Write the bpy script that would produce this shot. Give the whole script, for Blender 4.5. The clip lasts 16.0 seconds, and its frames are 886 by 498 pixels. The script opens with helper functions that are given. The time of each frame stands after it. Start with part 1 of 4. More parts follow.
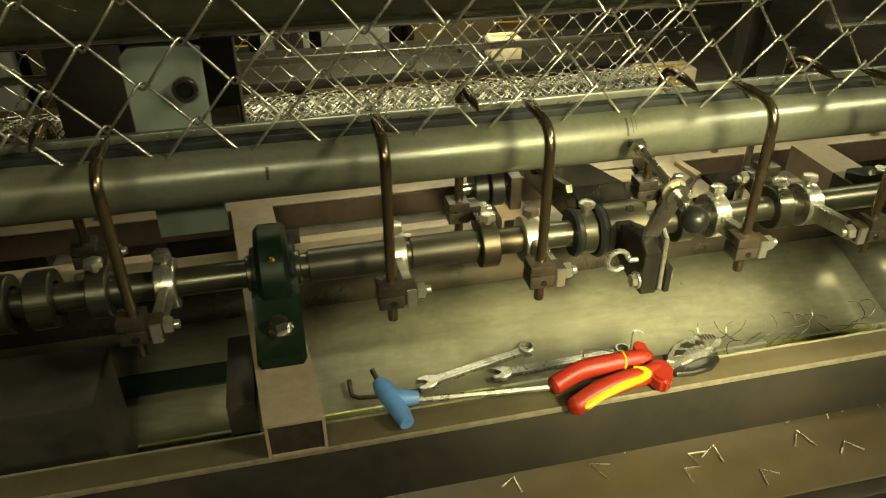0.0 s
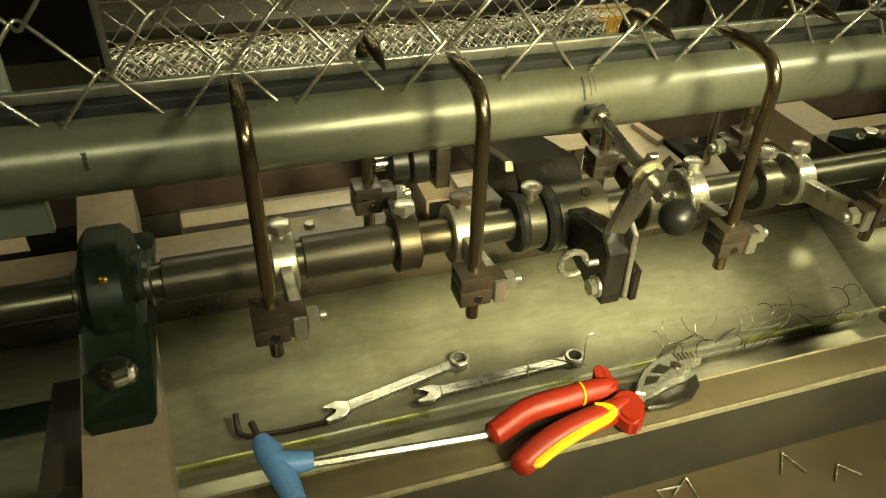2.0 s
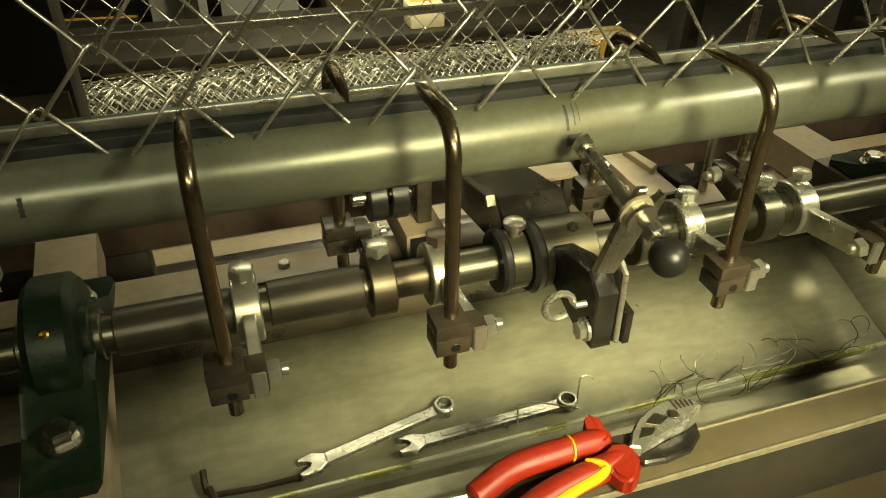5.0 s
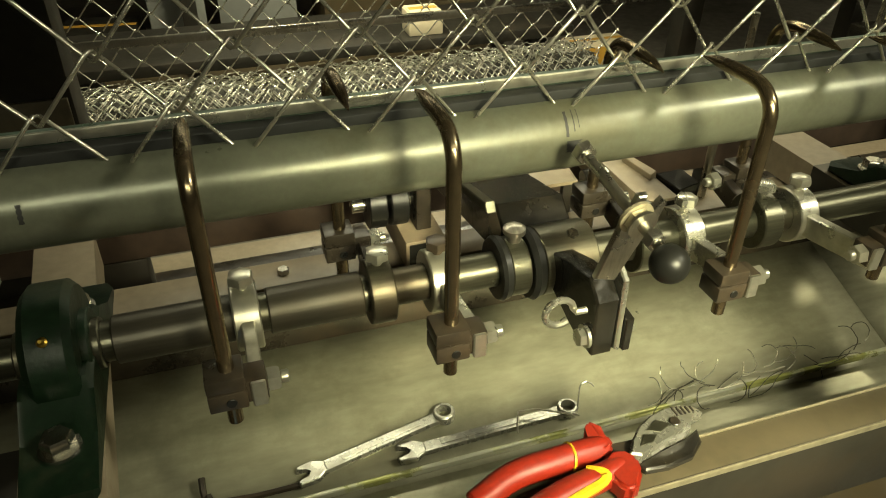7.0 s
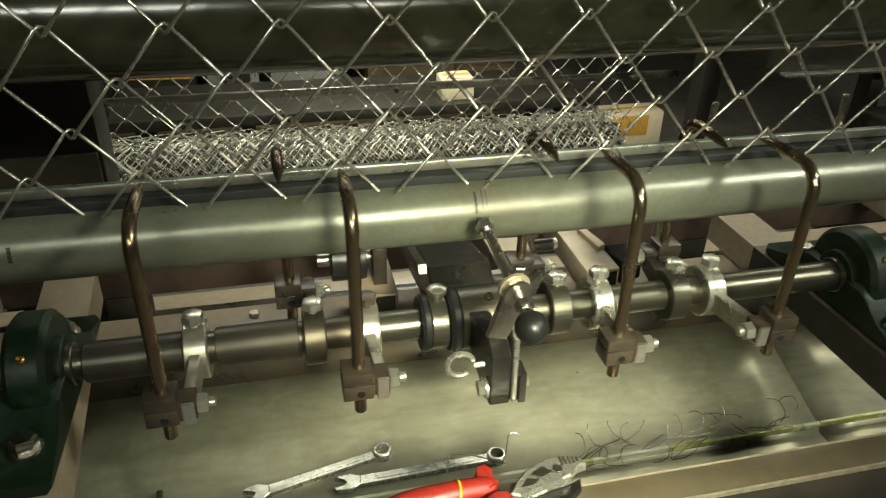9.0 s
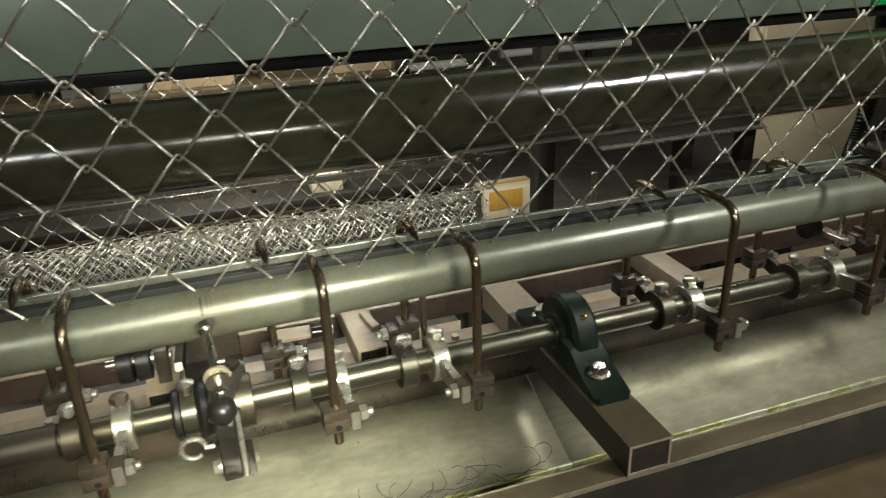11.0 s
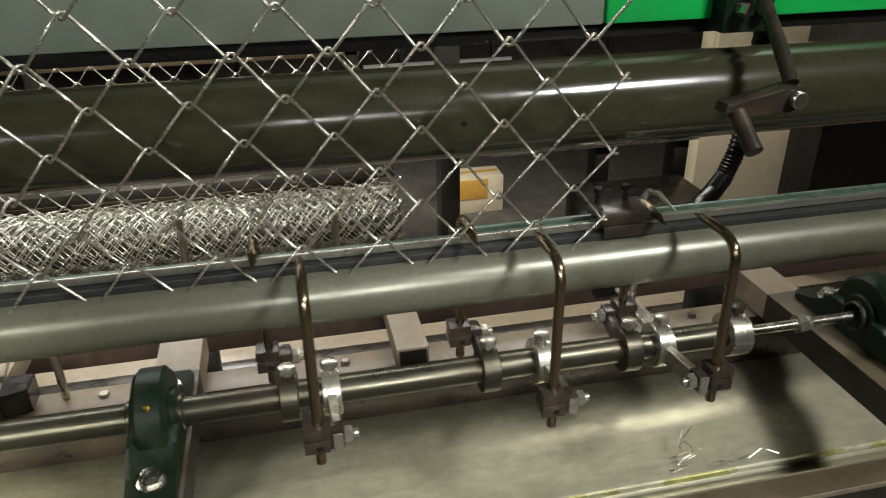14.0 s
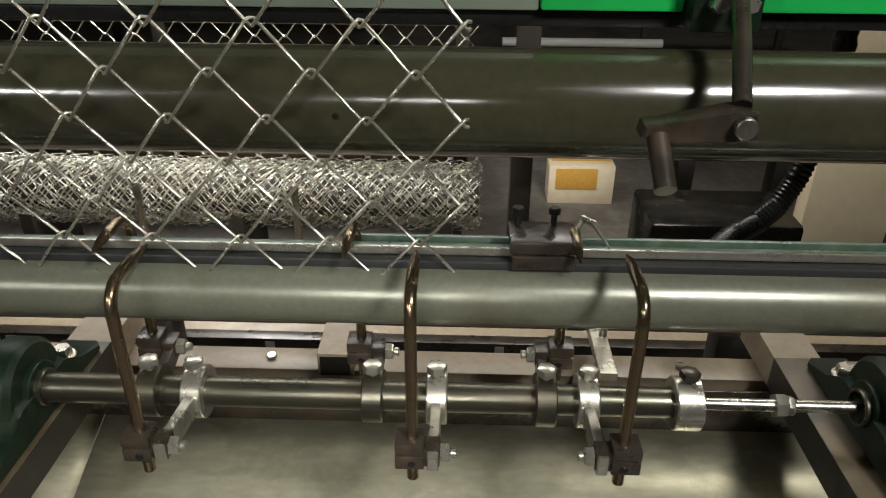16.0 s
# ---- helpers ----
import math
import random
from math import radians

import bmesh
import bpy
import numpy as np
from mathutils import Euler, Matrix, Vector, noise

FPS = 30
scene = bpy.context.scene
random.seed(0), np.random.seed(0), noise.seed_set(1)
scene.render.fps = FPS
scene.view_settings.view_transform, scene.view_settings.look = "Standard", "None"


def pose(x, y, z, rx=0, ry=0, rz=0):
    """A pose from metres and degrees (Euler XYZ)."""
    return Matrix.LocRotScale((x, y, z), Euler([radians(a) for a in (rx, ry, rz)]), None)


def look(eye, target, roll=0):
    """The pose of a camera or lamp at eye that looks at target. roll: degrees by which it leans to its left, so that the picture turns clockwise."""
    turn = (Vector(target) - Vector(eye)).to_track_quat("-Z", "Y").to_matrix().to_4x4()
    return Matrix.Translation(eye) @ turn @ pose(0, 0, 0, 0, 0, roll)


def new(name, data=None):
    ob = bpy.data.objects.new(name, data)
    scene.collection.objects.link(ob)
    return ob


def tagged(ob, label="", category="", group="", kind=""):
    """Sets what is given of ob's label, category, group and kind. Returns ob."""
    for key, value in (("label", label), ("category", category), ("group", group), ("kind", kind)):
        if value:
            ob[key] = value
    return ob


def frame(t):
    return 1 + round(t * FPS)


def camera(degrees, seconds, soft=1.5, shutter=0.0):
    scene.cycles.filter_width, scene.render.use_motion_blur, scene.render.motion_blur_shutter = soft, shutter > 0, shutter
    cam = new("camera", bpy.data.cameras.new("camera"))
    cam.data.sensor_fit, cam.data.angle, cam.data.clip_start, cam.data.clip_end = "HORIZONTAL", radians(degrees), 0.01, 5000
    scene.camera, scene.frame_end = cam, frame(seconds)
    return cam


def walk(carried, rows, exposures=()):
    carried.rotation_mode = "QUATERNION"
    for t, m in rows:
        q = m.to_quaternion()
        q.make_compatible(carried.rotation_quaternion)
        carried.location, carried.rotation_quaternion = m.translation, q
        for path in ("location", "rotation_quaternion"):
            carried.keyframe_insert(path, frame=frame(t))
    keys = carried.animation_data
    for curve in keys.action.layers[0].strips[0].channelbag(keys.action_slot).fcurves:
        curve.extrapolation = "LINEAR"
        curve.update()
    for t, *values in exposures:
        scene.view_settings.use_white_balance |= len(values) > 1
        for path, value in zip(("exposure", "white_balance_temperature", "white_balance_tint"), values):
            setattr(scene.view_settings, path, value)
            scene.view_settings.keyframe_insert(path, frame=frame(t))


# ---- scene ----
cam = camera(62.0, 16.0, soft=1.0, shutter=0.3)
PATH = [
    (0, (-0.081, -0.58, 1.247), (0.295, 1.07, 0.18), -0.3),
    (0.5, (-0.044, -0.539, 1.234), (0.368, 1.082, 0.137), -0.1),
    (1, (-0.024, -0.487, 1.218), (0.392, 1.096, 0.07), -0.6),
    (1.5, (-0.023, -0.443, 1.205), (0.443, 1.119, 0.046), -0.0),
    (2, (-0.012, -0.409, 1.185), (0.505, 1.118, 0.001), 1.7),
    (2.5, (0.0, -0.389, 1.174), (0.558, 1.142, 0.015), 1.9),
    (3, (0.01, -0.373, 1.174), (0.533, 1.181, 0.028), 1.0),
    (3.5, (0.03, -0.37, 1.17), (0.555, 1.186, 0.028), 1.1),
    (4, (0.024, -0.376, 1.17), (0.535, 1.194, 0.041), 0.4),
    (6.5, (0.02, -0.371, 1.175), (0.558, 1.184, 0.038), 1.0),
    (7, (0.02, -0.373, 1.171), (0.549, 1.2, 0.054), 0.6),
    (8, (0.024, -0.377, 1.18), (0.49, 1.221, 0.071), 0.0),
    (8.5, (0.056, -0.413, 1.205), (0.454, 1.232, 0.139), 0.8),
    (8.7, (0.078, -0.44, 1.214), (0.47, 1.223, 0.175), 1.1),
    (10.8, (0.258, -0.61, 1.287), (0.836, 1.124, 0.476), -0.4),
    (11, (0.29, -0.63, 1.294), (0.873, 1.101, 0.479), -2.0),
    (11.5, (0.417, -0.611, 1.303), (1.019, 1.084, 0.428), -3.7),
    (12, (0.505, -0.581, 1.303), (1.124, 1.121, 0.455), -4.3),
    (12.5, (0.564, -0.546, 1.29), (1.185, 1.16, 0.451), -4.1),
    (13, (0.646, -0.545, 1.295), (1.284, 1.139, 0.425), -4.2),
    (13.5, (0.749, -0.548, 1.302), (1.272, 1.171, 0.424), -1.8),
    (14, (0.859, -0.565, 1.303), (1.234, 1.185, 0.41), -0.8),
    (14.5, (0.941, -0.549, 1.295), (1.306, 1.213, 0.421), -1.4),
    (15, (1.022, -0.492, 1.294), (1.207, 1.266, 0.359), -0.2),
    (15.5, (1.072, -0.47, 1.286), (1.137, 1.296, 0.349), -0.6),
    (16, (1.131, -0.478, 1.289), (1.081, 1.277, 0.332), 0.4),
]
EXPOSURES = ((0.0, 0.30, 8600, -7), (4.0, 0.06, 8600, -6), (6.5, 0.08, 7800, -4), (8.0, 0.12, 6900, 0), (8.7, 0.14, 6450, 2), (10.8, 0.18, 5950, 11), (13.0, 0.40, 5900, 14), (16.0, 0.52, 5950, 17))
walk(cam, [(t, look(eye, target, roll)) for t, eye, target, roll in PATH], EXPOSURES)
LAMP_A, LAMP_B, LAMP_C, LAMP_D, LAMP_E, LAMP_F, LAMP_G, TUBE = 2.0, 60.0, 9.0, 8.0, 0.45, 9.5, 14.0, 6.0

# ---- world, lamps, exposure ----
world = bpy.data.worlds.new("workshop_air")
world.use_nodes = True
bg = world.node_tree.nodes["Background"]
bg.inputs[0].default_value, bg.inputs[1].default_value = (0.8, 0.82, 0.7, 1), 0.025
scene.world = world


def area_lamp(name, eye, target, sx, sy, watts, colour, spread=180):
    d = bpy.data.lights.new(name, "AREA")
    d.shape, d.size, d.size_y, d.energy, d.color = "RECTANGLE", sx, sy, watts, colour
    d.spread = radians(spread)
    ob = new(name, d)
    ob.matrix_world = look(eye, target)
    return ob


# Unseen front spots, placed for the bright pool on the pan.
area_lamp("work_lamp_glow", (0.40, -0.95, 1.42), (0.30, 0.20, 0.67), 0.30, 0.20, LAMP_A, (1.0, 0.94, 0.70), 29)
area_lamp("work_lamp_glow", (1.00, -0.95, 1.42), (1.00, 0.20, 0.67), 0.30, 0.20, LAMP_E, (1.0, 0.95, 0.80), 36)
area_lamp("tube_glow_over", (2.15, -1.35, 2.75), (0.8, 0.12, 0.66), 0.50, 0.30, LAMP_B, (1.0, 0.95, 0.82))
# Unseen lamp added behind the machine to light the rail tops.
area_lamp("unseen_glow_back", (0.45, 1.18, 1.92), (0.45, 0.75, 0.5), 1.5, 0.12, LAMP_C, (1.0, 0.96, 0.82))
# Unseen fill added just above the roll to keep its wires bright.
area_lamp("roll_fill", (0.45, 1.60, 1.46), (0.40, 1.58, 0.3), 1.2, 0.12, LAMP_G, (1.0, 0.96, 0.82), 120)
# Unseen fill added to brighten the machine's left end.
area_lamp("front_fill", (-0.35, -1.45, 1.85), (-0.2, 0.1, 0.75), 0.5, 0.12, LAMP_D, (1.0, 0.97, 0.82))
# Unseen lamp added at the rear to light the cabinet and carton.
area_lamp("unseen_glow_rear", (1.75, 1.00, 1.86), (1.70, 0.95, 0.4), 0.9, 0.10, LAMP_F, (1.0, 0.93, 0.74))


# ---- materials ----
def material(name, colour, rough=0.5, metal=0.0, grain=60.0, vary=0.25, bump=0.15, stain=(0, 0, 0), stain_amount=0.0, stain_scale=6.0,
             rough_vary=0.15, stretch=(1, 1, 1), coat=0.0, island=0.0, emit=0.0, sharp=(0.5, 0.68)):
    m = bpy.data.materials.new(name)
    m.use_nodes = True
    nt = m.node_tree
    b = nt.nodes["Principled BSDF"]
    N, L = nt.nodes.new, nt.links.new
    tc = N("ShaderNodeTexCoord")
    mp = N("ShaderNodeMapping")
    mp.inputs["Scale"].default_value = stretch
    L(tc.outputs["Object"], mp.inputs["Vector"])
    fine = N("ShaderNodeTexNoise")
    fine.inputs["Scale"].default_value, fine.inputs["Detail"].default_value = grain, 6
    L(mp.outputs[0], fine.inputs["Vector"])
    big = N("ShaderNodeTexNoise")
    big.inputs["Scale"].default_value, big.inputs["Detail"].default_value, big.inputs["Roughness"].default_value = stain_scale, 8, 0.65
    L(tc.outputs["Object"], big.inputs["Vector"])
    ramp = N("ShaderNodeMapRange")
    ramp.inputs[1].default_value, ramp.inputs[2].default_value = 0.25, 0.75
    ramp.inputs[3].default_value, ramp.inputs[4].default_value = 1 - vary, 1 + vary
    L(fine.outputs["Fac"], ramp.inputs[0])
    mul = N("ShaderNodeMix")
    mul.data_type, mul.blend_type = "RGBA", "MULTIPLY"
    mul.inputs[0].default_value = 1.0
    mul.inputs[6].default_value = (*colour, 1)
    L(ramp.outputs[0], mul.inputs[7])
    src = mul.outputs[2]
    if island:
        info = N("ShaderNodeObjectInfo")
        r2 = N("ShaderNodeMapRange")
        r2.inputs[3].default_value, r2.inputs[4].default_value = 1 - island, 1 + island
        L(info.outputs["Random"], r2.inputs[0])
        m2 = N("ShaderNodeMix")
        m2.data_type, m2.blend_type = "RGBA", "MULTIPLY"
        m2.inputs[0].default_value = 1.0
        L(src, m2.inputs[6])
        L(r2.outputs[0], m2.inputs[7])
        src = m2.outputs[2]
    if stain_amount:
        sr = N("ShaderNodeMapRange")
        sr.inputs[1].default_value, sr.inputs[2].default_value = sharp
        sr.inputs[4].default_value = stain_amount
        L(big.outputs["Fac"], sr.inputs[0])
        mix = N("ShaderNodeMix")
        mix.data_type = "RGBA"
        L(sr.outputs[0], mix.inputs[0])
        L(src, mix.inputs[6])
        mix.inputs[7].default_value = (*stain, 1)
        src = mix.outputs[2]
    L(src, b.inputs["Base Color"])
    rr = N("ShaderNodeMapRange")
    rr.inputs[1].default_value, rr.inputs[2].default_value = 0.3, 0.7
    rr.inputs[3].default_value, rr.inputs[4].default_value = max(rough - rough_vary, 0.03), min(rough + rough_vary, 1)
    L(big.outputs["Fac"], rr.inputs[0])
    L(rr.outputs[0], b.inputs["Roughness"])
    b.inputs["Metallic"].default_value = metal
    if coat:
        b.inputs["Coat Weight"].default_value, b.inputs["Coat Roughness"].default_value = coat, 0.15
    if bump:
        bp = N("ShaderNodeBump")
        bp.inputs["Strength"].default_value, bp.inputs["Distance"].default_value = bump, 0.001
        L(fine.outputs["Fac"], bp.inputs["Height"])
        L(bp.outputs[0], b.inputs["Normal"])
    if emit:
        b.inputs["Emission Color"].default_value, b.inputs["Emission Strength"].default_value = (*colour, 1), emit
    return m


M_PIPE = material("grey_green_enamel", (0.122, 0.128, 0.092), 0.34, 0.35, 180, 0.12, 0.10, (0.075, 0.07, 0.038), 0.75, 9, 0.08)
M_ROLLER = material("dark_olive_enamel", (0.030, 0.030, 0.016), 0.16, 0.0, 120, 0.15, 0.03, (0.02, 0.017, 0.01), 0.6, 7, 0.07, coat=0.1)
M_STEEL = material("bright_steel", (0.50, 0.48, 0.42), 0.28, 1.0, 90, 0.15, 0.10, (0.25, 0.21, 0.14), 0.4, 14, 0.12, stretch=(8, 1, 1))
M_SHAFT = material("oiled_shaft_steel", (0.078, 0.076, 0.054), 0.34, 0.85, 90, 0.25, 0.10, (0.06, 0.045, 0.028), 0.8, 11, 0.10, stretch=(0.3, 6, 6))
M_ZINC = material("zinc_plated_steel", (0.44, 0.43, 0.36), 0.30, 0.88, 120, 0.15, 0.10, (0.33, 0.30, 0.22), 0.5, 20, 0.10)
M_BRASSY = material("brown_hook_steel", (0.22, 0.17, 0.105), 0.22, 0.95, 140, 0.15, 0.10, (0.16, 0.12, 0.08), 0.5, 24, 0.10)
M_BLACKED = material("blackened_steel", (0.026, 0.021, 0.015), 0.32, 0.15, 100, 0.3, 0.2, (0.075, 0.05, 0.028), 0.5, 18, 0.12)
M_OILY = material("black_oily_steel", (0.011, 0.010, 0.008), 0.20, 0.2, 70, 0.4, 0.5, (0.035, 0.028, 0.016), 0.5, 30, 0.10)
M_SLEEVE = material("brown_oiled_sleeve", (0.040, 0.036, 0.026), 0.42, 0.6, 80, 0.25, 0.15, (0.04, 0.032, 0.02), 0.8, 14, 0.1, stretch=(0.3, 5, 5))
M_BLACK = material("black_rubber", (0.008, 0.008, 0.007), 0.32, 0.0, 150, 0.2, 0.15)
M_BLACK.node_tree.nodes["Principled BSDF"].inputs["Specular IOR Level"].default_value = 0.25
M_SLOT = material("slot_opening_black", (0.006, 0.007, 0.006), 0.7, 0.0, 90, 0.2, 0.1)
M_TAN = material("tan_painted_tube", (0.26, 0.21, 0.143), 0.42, 0.0, 90, 0.15, 0.15, (0.18, 0.135, 0.09), 0.7, 8, 0.12)
# Shade on the second back rail's face, mixed into a dark brown.
M_SHADED = material("shaded_rail_brown", (0.042, 0.027, 0.018), 0.5, 0.0, 80, 0.25, 0.15, (0.075, 0.045, 0.028), 0.5, 12, 0.1)
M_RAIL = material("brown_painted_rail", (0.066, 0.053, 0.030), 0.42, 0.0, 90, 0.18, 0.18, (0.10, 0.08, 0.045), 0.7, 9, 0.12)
M_CAST = material("green_cast_iron", (0.004, 0.0115, 0.005), 0.46, 0.0, 160, 0.3, 0.35, (0.03, 0.03, 0.015), 0.5, 22, 0.12)
M_CAST.node_tree.nodes["Principled BSDF"].inputs["Specular IOR Level"].default_value = 0.22
M_GREENBAR = material("dark_green_bar", (0.05, 0.08, 0.055), 0.34, 0.1, 120, 0.2, 0.1, (0.12, 0.15, 0.12), 0.6, 26, 0.12)
M_BEAM = material("pale_green_sheet", (0.135, 0.165, 0.125), 0.42, 0.0, 60, 0.08, 0.05, (0.12, 0.14, 0.1), 0.5, 4, 0.1)
M_VIVID = material("vivid_green_paint", (0.01, 0.36, 0.06), 0.4, 0.0, 60, 0.06, 0.05, (0.01, 0.28, 0.05), 0.5, 6, 0.08)
M_PAN = material("galvanised_sheet", (0.31, 0.30, 0.21), 0.37, 0.6, 40, 0.16, 0.10, (0.20, 0.195, 0.13), 0.8, 13, 0.10, stretch=(1, 3, 3))
M_BRASS = material("brass", (0.36, 0.24, 0.05), 0.35, 1.0, 100, 0.2, 0.1)
# Pale patches in the yellow are the broken glint along the fold.
M_YELLOW = material("oily_yellow_glint_edge", (0.30, 0.31, 0.10), 0.28, 0.3, 60, 0.4, 0.3, (0.42, 0.42, 0.33), 0.9, 14, 0.1, sharp=(0.45, 0.55))
M_WIRE = material("galvanised_wire", (0.58, 0.56, 0.47), 0.28, 0.9, 300, 0.15, 0.05, (0.40, 0.37, 0.28), 0.5, 40, 0.08)
M_CORE = material("shaded_wire_gaps", (0.045, 0.042, 0.032), 0.75, 0.3, 160, 0.6, 0.9, (0.10, 0.09, 0.07), 0.8, 45, 0.1, stretch=(0.5, 1, 1))
M_CHROME = material("satin_chrome", (0.27, 0.265, 0.225), 0.28, 0.7, 200, 0.08, 0.05, (0.17, 0.155, 0.115), 0.5, 60, 0.08)
M_RED = material("red_grip", (0.20, 0.012, 0.005), 0.40, 0.0, 250, 0.15, 0.25, (0.13, 0.012, 0.006), 0.5, 60, 0.1)
M_GRIPYEL = material("yellow_grip", (0.48, 0.31, 0.02), 0.40, 0.0, 250, 0.15, 0.2)
M_BLUE = material("blue_plastic", (0.09, 0.22, 0.46), 0.42, 0.0, 200, 0.12, 0.15, (0.05, 0.10, 0.2), 0.4, 40, 0.1)
# Dark paint of posts and frames; also the painted shade on rail and beam faces.
M_DARK = material("dark_paint_and_shade", (0.020, 0.018, 0.013), 0.5, 0.1, 60, 0.3, 0.2, (0.040, 0.029, 0.017), 0.6, 8, 0.12)
M_PLATE = material("grey_green_plate", (0.17, 0.20, 0.16), 0.5, 0.0, 60, 0.1, 0.1, (0.09, 0.11, 0.09), 0.5, 9, 0.1)
M_FLOOR = material("stained_concrete", (0.16, 0.145, 0.12), 0.75, 0.0, 25, 0.25, 0.4, (0.07, 0.06, 0.045), 0.7, 2.5, 0.15)
M_BOARD = material("oily_brown_board", (0.062, 0.045, 0.021), 0.45, 0.0, 30, 0.2, 0.2, (0.06, 0.045, 0.025), 0.8, 5, 0.15)
M_CARD = material("cardboard", (0.42, 0.31, 0.17), 0.8, 0.0, 80, 0.1, 0.1, (0.33, 0.23, 0.12), 0.5, 6, 0.1)
M_ORANGE = material("orange_card", (0.60, 0.33, 0.05), 0.6, 0.0, 80, 0.1, 0.05)
M_CREAM = material("cream_cabinet_paint", (0.74, 0.64, 0.44), 0.5, 0.0, 40, 0.05, 0.05, (0.46, 0.38, 0.24), 0.4, 4, 0.1)
M_GREYCAB = material("grey_cabinet_paint", (0.16, 0.16, 0.14), 0.5, 0.0, 40, 0.05, 0.05, (0.28, 0.28, 0.25), 0.4, 4, 0.1)
M_WALL = material("shop_wall_plaster", (0.14, 0.125, 0.095), 0.85, 0.0, 15, 0.15, 0.2, (0.07, 0.06, 0.045), 0.6, 1.5, 0.1)
M_WHITE = material("white_paper", (0.75, 0.74, 0.68), 0.6, 0.0, 80, 0.05, 0.05)
M_INK = material("black_marker_ink", (0.01, 0.01, 0.008), 0.55, 0.0, 90, 0.2, 0.0)
M_TUBE = material("lit_tube", (1.0, 0.97, 0.85), 0.4, emit=TUBE)
M_BROWNLIP = material("worn_rail_edge", (0.34, 0.30, 0.205), 0.4, 0.6, 120, 0.3, 0.2, (0.25, 0.2, 0.12), 0.6, 30, 0.1)


# ---- mesh helpers ----
def link_mesh(name, me, mat, parent=None, label="", loc=(0, 0, 0)):
    ob = new(name, me)
    if mat and not me.materials:
        me.materials.append(mat)
    ob.location = loc
    if parent:
        ob.parent = parent
    if label:
        ob["label"] = label
    return ob


def part(name, bm, mat, parent=None, label="", smooth=True):
    me = bpy.data.meshes.new(name)
    bmesh.ops.recalc_face_normals(bm, faces=bm.faces)
    bm.to_mesh(me)
    bm.free()
    if smooth:
        me.shade_smooth()
        me.set_sharp_from_angle(angle=radians(35))
    return link_mesh(name, me, mat, parent, label)


def thing(name, label, category, group="", kind="", at=(0, 0, 0)):
    ob = new(name)
    ob.location = at
    ob.empty_display_size = 0.02
    return tagged(ob, label, category, group, kind)


def box(x0, x1, y0, y1, z0, z1, bevel=0.0015, bm=None):
    bm = bm or bmesh.new()
    vs = bmesh.ops.create_cube(bm, size=1.0)["verts"]
    bmesh.ops.scale(bm, vec=(x1 - x0, y1 - y0, z1 - z0), verts=vs)
    bmesh.ops.translate(bm, vec=((x0 + x1) / 2, (y0 + y1) / 2, (z0 + z1) / 2), verts=vs)
    if bevel:
        es = list({e for v in vs for e in v.link_edges})
        bmesh.ops.bevel(bm, geom=es, offset=bevel, segments=2, affect="EDGES", profile=0.5)
    return bm


def lathe(profile, axis="x", centre=(0, 0, 0), n=32, bm=None, spin=0.0):
    """A turned solid: profile of (distance along the axis, radius)."""
    bm = bm or bmesh.new()
    rings = []
    for a, r in profile:
        ring = []
        for i in range(n):
            w = spin + 2 * math.pi * i / n
            u, v = r * math.cos(w), r * math.sin(w)
            p = {"x": (a, u, v), "y": (u, a, v), "z": (u, v, a)}[axis]
            ring.append(bm.verts.new((p[0] + centre[0], p[1] + centre[1], p[2] + centre[2])))
        rings.append(ring)
    for r0, r1 in zip(rings, rings[1:]):
        for i in range(n):
            bm.faces.new((r0[i], r0[(i + 1) % n], r1[(i + 1) % n], r1[i]))
    bm.faces.new(rings[0])
    bm.faces.new(rings[-1])
    return bm


def rod(a0, a1, r, axis="x", centre=(0, 0, 0), n=28, chamfer=0.001, bm=None, spin=0.0):
    c = min(chamfer, abs(a1 - a0) / 3)
    return lathe([(a0, r - c), (a0 + c, r), (a1 - c, r), (a1, r - c)], axis, centre, n, bm, spin)


def ring(a0, a1, r_out, r_in, axis="x", centre=(0, 0, 0), n=36, bm=None, c=0.0012):
    bm = bm or bmesh.new()
    prof = [(a0, r_in), (a0, r_out - c), (a0 + c, r_out), (a1 - c, r_out), (a1, r_out - c), (a1, r_in)]
    rings = []
    for a, r in prof:
        row = []
        for i in range(n):
            w = 2 * math.pi * i / n
            u, v = r * math.cos(w), r * math.sin(w)
            p = {"x": (a, u, v), "y": (u, a, v), "z": (u, v, a)}[axis]
            row.append(bm.verts.new((p[0] + centre[0], p[1] + centre[1], p[2] + centre[2])))
        rings.append(row)
    rings.append(rings[0])
    for r0, r1 in zip(rings, rings[1:]):
        for i in range(n):
            bm.faces.new((r0[i], r0[(i + 1) % n], r1[(i + 1) % n], r1[i]))
    return bm


def hexhead(a0, a1, r, axis="z", centre=(0, 0, 0), bm=None, spin=0.3):
    c = abs(a1 - a0) * 0.25
    return lathe([(a0, r), (a1 - c, r), (a1, r * 0.86)], axis, centre, 6, bm, spin)


